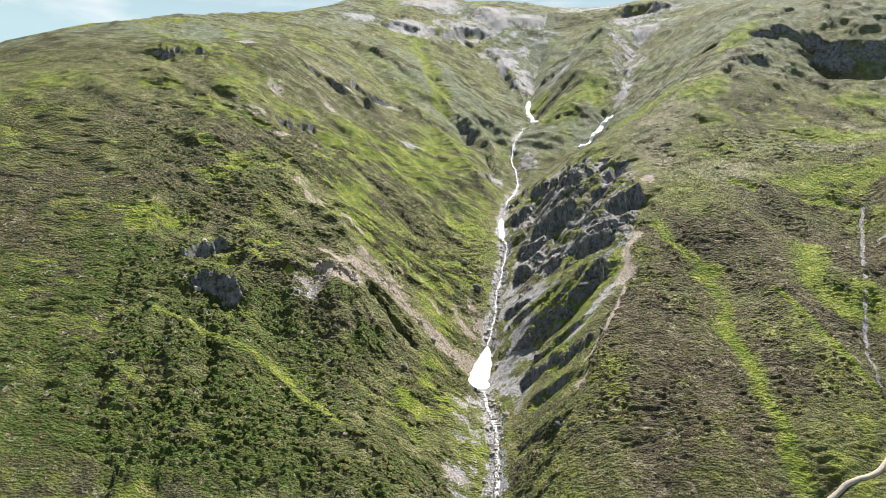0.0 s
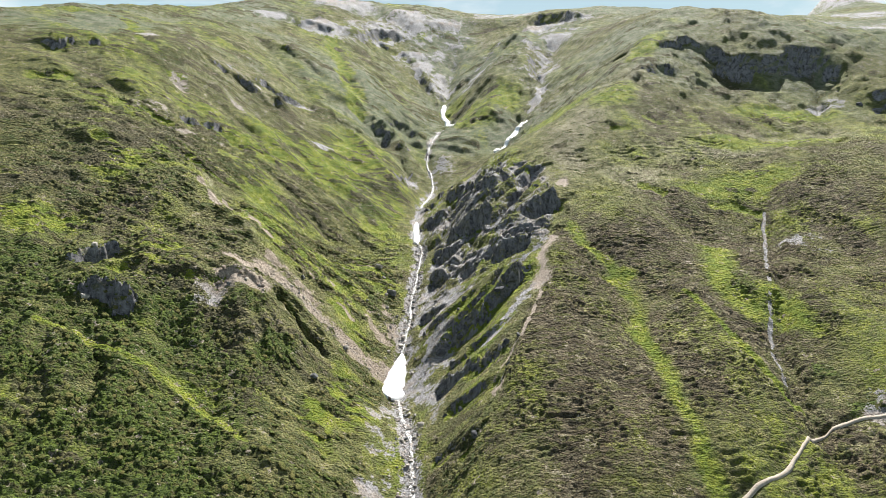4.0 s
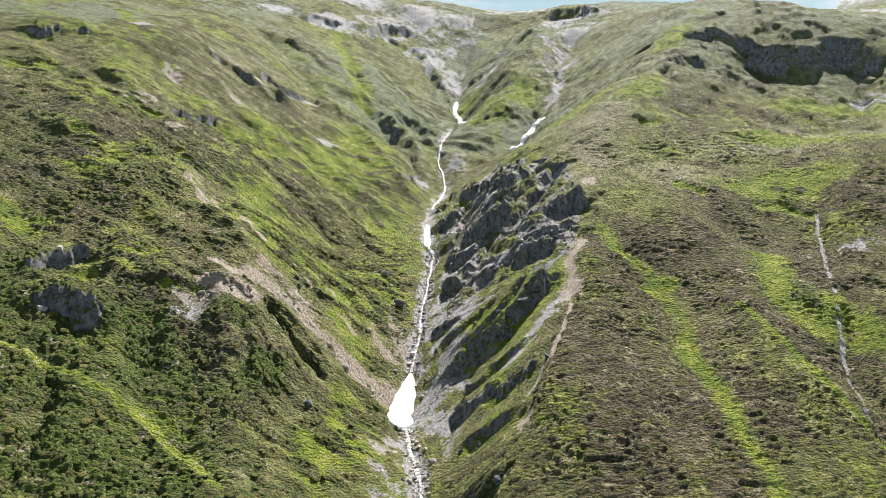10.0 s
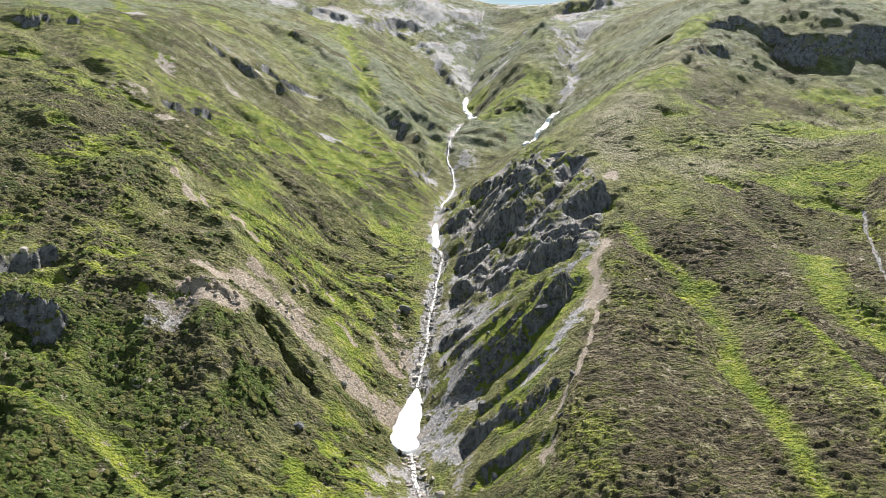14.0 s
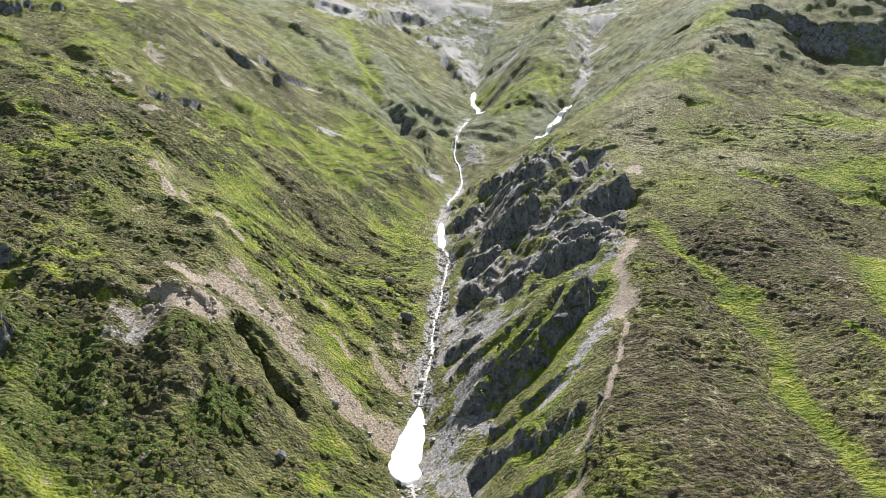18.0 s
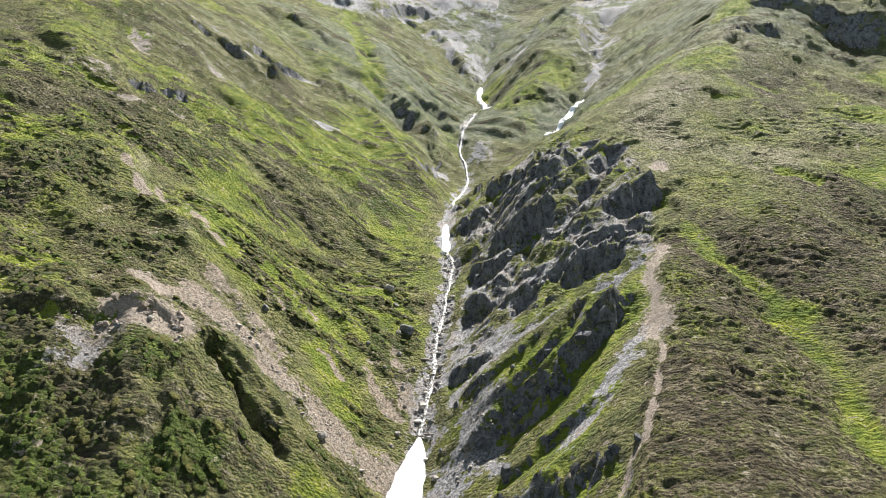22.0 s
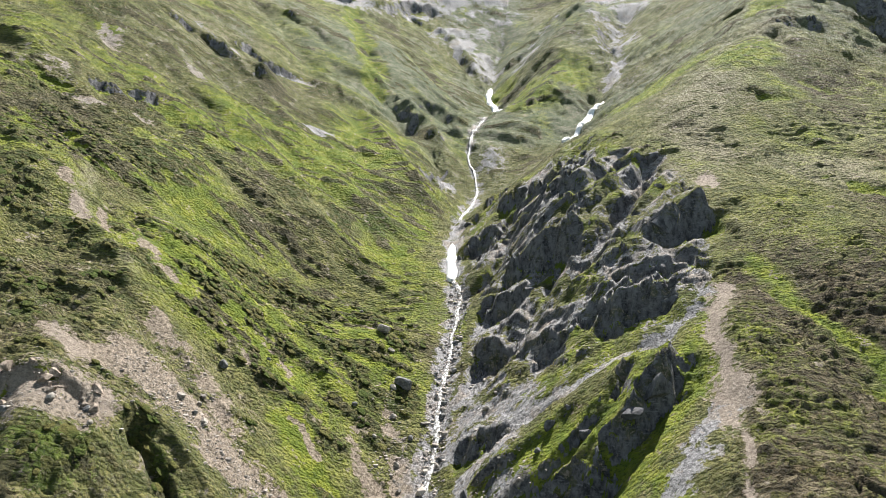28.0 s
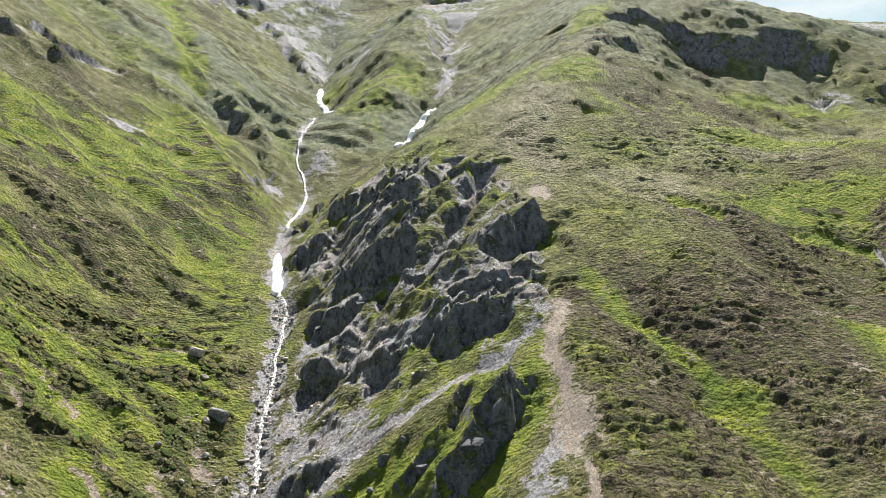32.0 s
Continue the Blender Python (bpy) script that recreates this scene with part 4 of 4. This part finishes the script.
def strip(name, line, width, mat, lift, sink, seed, gap=0.8, cols=9, wander=0.0, rough=0.08, taper=0.0):
    """A ribbon that lies on the land, a little proud along its middle and let into the ground at its edges."""
    c = curve_of(line, gap)
    s = np.arange(len(c)) * gap
    t = np.gradient(c, axis=0)
    t /= np.linalg.norm(t, axis=1)[:, None] + 1e-9
    n = np.stack([t[:, 1], -t[:, 0]], 1)
    c = c + n * wander * fbm(s, 0 * s, 9.0, 3, seed)[:, None]
    half = 0.5 * width * (1 + 0.55 * fbm(s, 0 * s + 5, 6.0, 3, seed + 3))
    end = np.minimum(s, s[-1] - s)
    half = half * (np.sqrt(np.clip(end / taper, 0.02, 1)) if taper else 1)
    u = np.linspace(-1, 1, cols)
    x, y = (c[:, None, k] + n[:, None, k] * half[:, None] * u[None] for k in (0, 1))
    level = ground_z(c[:, 0], c[:, 1])
    z = 0.5 * ground_z(x, y) + 0.5 * level[:, None] + lift - (lift + sink) * np.abs(u[None]) ** 4 + rough * fbm(x, y, 0.9, 2, seed + 9)
    return grid_mesh(name, x, y, z, mat)


tagged(strip("water_stream_low", STREAM[0:7], 1.6, WATER, 0.28, 0.3, 81, wander=1.2), "white mountain stream tumbling over stones", "stream", kind="structure")
tagged(strip("water_stream_mid", STREAM[6:13], 1.5, WATER, 0.30, 0.3, 83, wander=0.8), "white mountain stream tumbling down a gully", "stream", kind="structure")
tagged(strip("water_stream_high", STREAM[14:23], 1.5, WATER, 0.5, 0.4, 85, wander=0.6), "white mountain stream high in the gully", "stream", kind="structure")
TRAIL_MAT = Nodes("trodden_gravel", 0.95, 0.1)
_n = TRAIL_MAT.noise(2.2, 6.0, 0.7)
TRAIL_MAT.colour(TRAIL_MAT.mix(TRAIL_MAT.span(_n, 0.3, 0.7), (0.24, 0.205, 0.165), (0.42, 0.375, 0.315))).bump(_n, 0.5, 0.1)
tagged(strip("path_trail", TRAIL, 1.1, TRAIL_MAT.mat, 0.35, 0.25, 91, gap=0.6, wander=0.5, rough=0.04), "narrow pale gravel footpath across the heath", "footpath", kind="structure")


def snow_patch(line, width, seed, lift, label):
    ob = strip("snow_patch", line, width, SNOW, lift, 0.9, seed, gap=0.7, cols=15, wander=0.5, rough=0.22, taper=4.5)
    return tagged(ob, label, "snow", group="snow patches")


snow_patch([(-12.4, 245), (-11.8, 251), (-10.8, 258), (-9.8, 264), (-8.8, 271)], 8.0, 101, 1.5, "bright tongue of old snow filling the stream bed")
snow_patch([(-4.6, 369), (-4.8, 376), (-5.2, 388), (-5.4, 402)], 4.2, 103, 1.0, "small strip of old snow in the narrow gully")
snow_patch([(23, 592), (21.5, 612), (18, 640), (15.8, 660), (17, 680), (19, 696)], 4.6, 105, 1.6, "ribbon of snow in the upper gully")
snow_patch([(48, 506), (54, 515), (60, 526), (67, 541), (73, 553), (80, 564)], 5.0, 107, 1.6, "ribbon of snow behind the rocky spur")


# ---- stones ----
def rough_stone(name, size, mat, seed, cuts=9, level=3, keen=0.52):
    """A stone with broken, flat faces and worn edges, its base at z = 0."""
    rnd = random.Random(seed)
    bm = bmesh.new()
    bmesh.ops.create_icosphere(bm, subdivisions=level, radius=1.0)
    planes = []
    for _ in range(cuts):
        n = Vector((rnd.gauss(0, 1), rnd.gauss(0, 1), rnd.gauss(0, 0.8))).normalized()
        planes.append((n, rnd.uniform(keen, 0.86)))
    for v in bm.verts:
        for n, d in planes:
            over = v.co.dot(n) - d
            if over > 0:
                v.co -= n * over * 0.97
        v.co += v.co.normalized() * 0.05 * noise.fractal(v.co * 2.3 + Vector((seed, 0, 0)), 0.6, 2.0, 4)
    for v in bm.verts:
        v.co = Vector((v.co.x * size[0] / 2, v.co.y * size[1] / 2, v.co.z * size[2] / 2 + size[2] * 0.30))
    me = bpy.data.meshes.new(name)
    bm.to_mesh(me)
    bm.free()
    me.materials.append(mat)
    return new(name, me)


def set_stone(x, y, size, mat, seed, label, turn=0, tilt=(0, 0), name="boulder", group="boulders", sunk=0.12):
    ob = rough_stone(name, size, mat, seed, level=4 if max(size) > 2.5 else 3) if name == "boulder" else rough_stone(name, size, mat, seed, 15, 4, 0.30)
    around = ground_z(x + np.array([0, 0.3, -0.3, 0, 0]) * size[0], y + np.array([0, 0, 0, 0.3, -0.3]) * size[1])
    ob.matrix_world = pose(x, y, float(np.mean(around)) - sunk * size[2], tilt[0], tilt[1], turn)
    return tagged(ob, label, "boulder" if name == "boulder" else "rock", group=group)


set_stone(-14.6, 310, (4.8, 3.0, 3.4), BOULDER_DARK, 3, "large dark slate boulder lying in bright grass", -28, (18, 14))
set_stone(-16.6, 308.2, (2.6, 1.2, 1.3), BOULDER_PALE, 5, "pale slab leaning beside the dark boulder", -34, (30, 8))
set_stone(-21, 326.3, (3.6, 2.8, 3.6), BOULDER_PALE, 8, "pale boulder under an overhanging turf brink", 20, (6, 0))
set_stone(-18.6, 320, (2.4, 1.6, 1.4), BOULDER_PALE, 12, "weathered block half sunk in the bank", 40)
set_stone(-48, 285.5, (1.9, 1.6, 2.1), BOULDER_DARK, 15, "grey boulder standing on the edge of the scree", 10)
set_stone(-28, 254.6, (2.6, 1.8, 2.2), BOULDER_PALE, 17, "pale boulder stopped at the foot of the scree", 60)
set_stone(-35, 230, (2.6, 2.2, 2.4), BOULDER_DARK, 19, "dark boulder on the grassy rib", 0)
for i, (sx, sy, sz) in enumerate([(-49, 267, 1.5), (-46, 265.5, 1.1), (-44, 264.6, 1.0), (-47, 270, 1.2), (-42, 296, 1.3), (-36, 317, 1.2), (-16, 300, 1.8), (-11.6, 295, 1.5), (-14, 288, 1.6), (-19, 292, 1.2), (-24, 298, 1.3), (-13, 282, 1.2), (-17, 277, 1.0),
                                  (-29, 342, 1.4), (-40, 262, 0.9), (-34, 259, 0.8), (-57, 252, 1.4), (-61, 249, 1.6), (-55, 249, 1.2), (-66, 246, 1.3), (-15, 268, 1.3), (-14, 272, 1.6), (-4, 264, 1.5), (-5, 258, 1.8), (-12.5, 246, 2.0), (-11, 245.4, 1.5), (-8, 243, 1.2), (-3.4, 230, 1.4), (-9, 216, 1.2),
                                  (-1.8, 222, 2.4), (-8.5, 272.6, 1.4), (-10.5, 270.8, 1.1), (8, 282, 1.6), (4, 296, 1.8), (12, 268, 1.4), (-104, 226, 3.0), (-112, 250, 2.4)]):
    pale = i % 3 != 1
    set_stone(sx, sy, (sz * 1.1, sz * 0.8, sz * 0.8), BOULDER_PALE if pale else BOULDER_DARK, 40 + i, ("pale weathered stone lying on the scree" if sx < -12 else "wet grey stone beside the stream") if pale else ("dark angular block on the slope" if sx < -12 else "dark block at the water's edge"), 37 * i, (9 * (i % 4) - 12, 7 * (i % 3)))


rnd = random.Random(77)
for i in range(16):
    sx = rnd.uniform(-70, -55)
    sz = rnd.uniform(1.0, 2.6)
    set_stone(sx, 251.5 + 0.45 * (sx + 63) + rnd.uniform(-2.6, 2.6), (sz * 1.3, sz, sz * 0.9), EARTH, 300 + i, "crumbling tan block breaking from the turf brink", rnd.uniform(0, 360), (rnd.uniform(-15, 15), rnd.uniform(-15, 15)), "rock_outcrop", "tan earth blocks", 0.2)
bed = curve_of(STREAM[3:13], 1.0)
for i in range(46):
    at = bed[rnd.randrange(len(bed))]
    sz = rnd.uniform(0.7, 1.7)
    side = rnd.choice((-1, 1)) * rnd.uniform(0.5, 2.6)
    set_stone(float(at[0]) + side, float(at[1]), (sz * 1.2, sz, sz * 0.8), BOULDER_DARK if i % 3 else BOULDER_PALE, 400 + i, "wet dark stone splitting the white water" if i % 3 else "pale grey stone in the stream bed", rnd.uniform(0, 360), (rnd.uniform(-12, 12), rnd.uniform(-12, 12)), group="stream boulders")


def crags(lines, seed, label):
    """Angular blocks of slate that stand out of the rock faces."""
    rnd = random.Random(seed)
    for line, high in lines:
        c = curve_of(line, 1.0)
        for k in range(max(1, round(len(c) / (4.5 + high * 0.8)))):
            at = c[rnd.randrange(len(c))] + np.array([rnd.uniform(-1, 1), rnd.uniform(-3.2, -0.8)]) * (0.7 + 0.08 * high)
            w = (0.8 + 0.13 * high) * rnd.uniform(1.6, 3.4)
            set_stone(float(at[0]), float(at[1]), (w, 0.7 * w, w * rnd.uniform(0.8, 1.3)), CLIFF, rnd.randrange(9999), label, rnd.uniform(-40, 40), (rnd.uniform(-20, 12), rnd.uniform(-24, 24)), "rock_outcrop", "slate outcrops", 0.38)


crags([(line, high) for line, high, wide, fore in WALLS[:20]], 61, "jagged dark slate outcrop on the gully side")
crags([(line, high * 0.8) for line, high, wide, fore in WALLS[20:] if high > 6 and line[0][1] < 520], 67, "weathered slate outcrop breaking the grassy slope")


def scatter(name, places, sizes, mat, seed, label, category, flat=0.7, level=1, rough=0.35, smooth=False, draped=False):
    """Small stones or bushes past counting, as one mesh: each a rough lump."""
    rnd = np.random.RandomState(seed)
    bm = bmesh.new()
    bmesh.ops.create_icosphere(bm, subdivisions=level, radius=1.0)
    v0, f0 = np.array([v.co for v in bm.verts]), np.array([[v.index for v in f.verts] for f in bm.faces])
    bm.free()
    n, k = len(places), len(v0)
    r = 1 + rough * rnd.uniform(-1, 1, (n, k, 1))
    shape = np.stack([rnd.uniform(0.7, 1.3, n), rnd.uniform(0.7, 1.3, n), flat * rnd.uniform(0.6, 1.3, n)], 1)[:, None]
    a = rnd.uniform(0, 6.283, n)[:, None]
    v = v0[None] * r * shape * sizes[:, None, None]
    x, y = v[..., 0] * np.cos(a) - v[..., 1] * np.sin(a), v[..., 0] * np.sin(a) + v[..., 1] * np.cos(a)
    if draped:  # lean with the slope
        gx, gy = ((smooth_land(places[:, 0] + 3 * i, places[:, 1] + 3 * j) - smooth_land(places[:, 0] - 3 * i, places[:, 1] - 3 * j)) / 6 for i, j in ((1, 0), (0, 1)))
        v[..., 2] += gx[:, None] * x + gy[:, None] * y
    v = np.stack([x, y, v[..., 2]], -1) + np.c_[places, ground_z(places[:, 0], places[:, 1]) + 0.15 * sizes][:, None]
    me = bpy.data.meshes.new(name)
    me.from_pydata(v.reshape(-1, 3).tolist(), [], (f0[None] + (np.arange(n) * k)[:, None, None]).reshape(-1, 3).tolist())
    me.polygons.foreach_set("use_smooth", np.full(len(me.polygons), smooth))
    me.materials.append(mat)
    return tagged(new(name, me), label, category, kind="stuff")


def strewn(line, width, count, seed):
    rnd = np.random.RandomState(seed)
    c = curve_of(line, 0.7)
    i = rnd.randint(0, len(c), count)
    return c[i] + rnd.normal(0, width, (count, 2))


def stone_stuff_material():
    m = Nodes("loose_stone", 0.92, 0.2)
    r = m.add("ShaderNodeNewGeometry").outputs["Random Per Island"]
    c = m.mix(r, (0.10, 0.09, 0.082), (0.44, 0.39, 0.345))
    m.colour(m.mix(m.span(m.noise(3.0), 0.4, 0.7, 0.0, 0.5), c, (0.22, 0.21, 0.2)))
    return m.mat


LOOSE = stone_stuff_material()
rnd = np.random.RandomState(5)
places = strewn(STREAM[2:13], 1.5, 2200, 7)
scatter("stream_stones", places, rnd.lognormal(-1.55, 0.5, len(places)), LOOSE, 8, "countless grey stones along the stream bed", "stones")
places = np.r_[strewn([(-60, 268), (-50, 265), (-38, 262), (-27, 259), (-15, 258)], 2.8, 3200, 9), strewn([(-72, 240), (-66, 249), (-60, 251), (-55, 254)], 2.6, 900, 10), strewn([(6, 250), (4, 270), (5, 290), (5, 325)], 3.5, 2200, 11), strewn([(50, 343), (31, 333), (23, 322), (6, 312)], 2.0, 600, 12), strewn([(-18, 305), (-14, 291), (-18, 283)], 2.2, 400, 13), strewn([(-59, 281), (-48, 275), (-40, 269)], 1.6, 400, 15), strewn([(53, 303), (40, 294), (18, 290)], 1.8, 400, 16)]
scatter("scree_stones", places, rnd.lognormal(-2.35, 0.6, len(places)), LOOSE, 14, "loose broken stones on the scree slopes", "stones", 0.5)


# ---- low bushes of heath and juniper ----
def leaf_material():
    m = Nodes("dwarf_shrub_leaves", 0.9, 0.1)
    bush, leaf, gap_shade = m.noise(0.25, 3.0, 0.6), m.noise(2.2, 5.0, 0.75), m.noise(5.0, 4.0, 0.7)
    r = m.add("ShaderNodeNewGeometry").outputs["Random Per Island"]
    c = m.mix(m.span(m.math("ADD", m.math("MULTIPLY", bush, 0.7), m.math("MULTIPLY", r, 0.3)), 0.38, 0.64), (0.050, 0.080, 0.013), (0.135, 0.124, 0.040))
    # sunlit leaf and the shade in gaps, both put into the colour by noise
    c = m.mix(m.span(leaf, 0.50, 0.66, 0.0, 0.7), c, (0.165, 0.172, 0.054))
    m.colour(m.mix(m.span(gap_shade, 0.50, 0.62, 0.0, 0.75), c, (0.024, 0.030, 0.010)))
    m.bump(m.math("ADD", leaf, m.math("MULTIPLY", gap_shade, 0.5)), 1.0, 0.8)
    return m.mat


rnd = np.random.RandomState(19)
places = np.c_[rnd.uniform(-125, 120, 42000), rnd.uniform(172, 350, 42000)]
_, cover = survey_of(places[:, 0], places[:, 1])
grown = (cover["brush"] + 0.5 * cover["shrub"] + 0.25 * cover["heath"] > 0.80 + 0.4 * rnd.rand(len(places))) & (cover["scree"] < 0.4) & (cover["soil"] < 0.3) & (cover["cliff"] < 0.3)
# the foot of the western spur carries fewer
grown &= (places[:, 0] > -28) | (places[:, 1] > 245) | (rnd.rand(len(places)) < 0.4)
places = places[grown]
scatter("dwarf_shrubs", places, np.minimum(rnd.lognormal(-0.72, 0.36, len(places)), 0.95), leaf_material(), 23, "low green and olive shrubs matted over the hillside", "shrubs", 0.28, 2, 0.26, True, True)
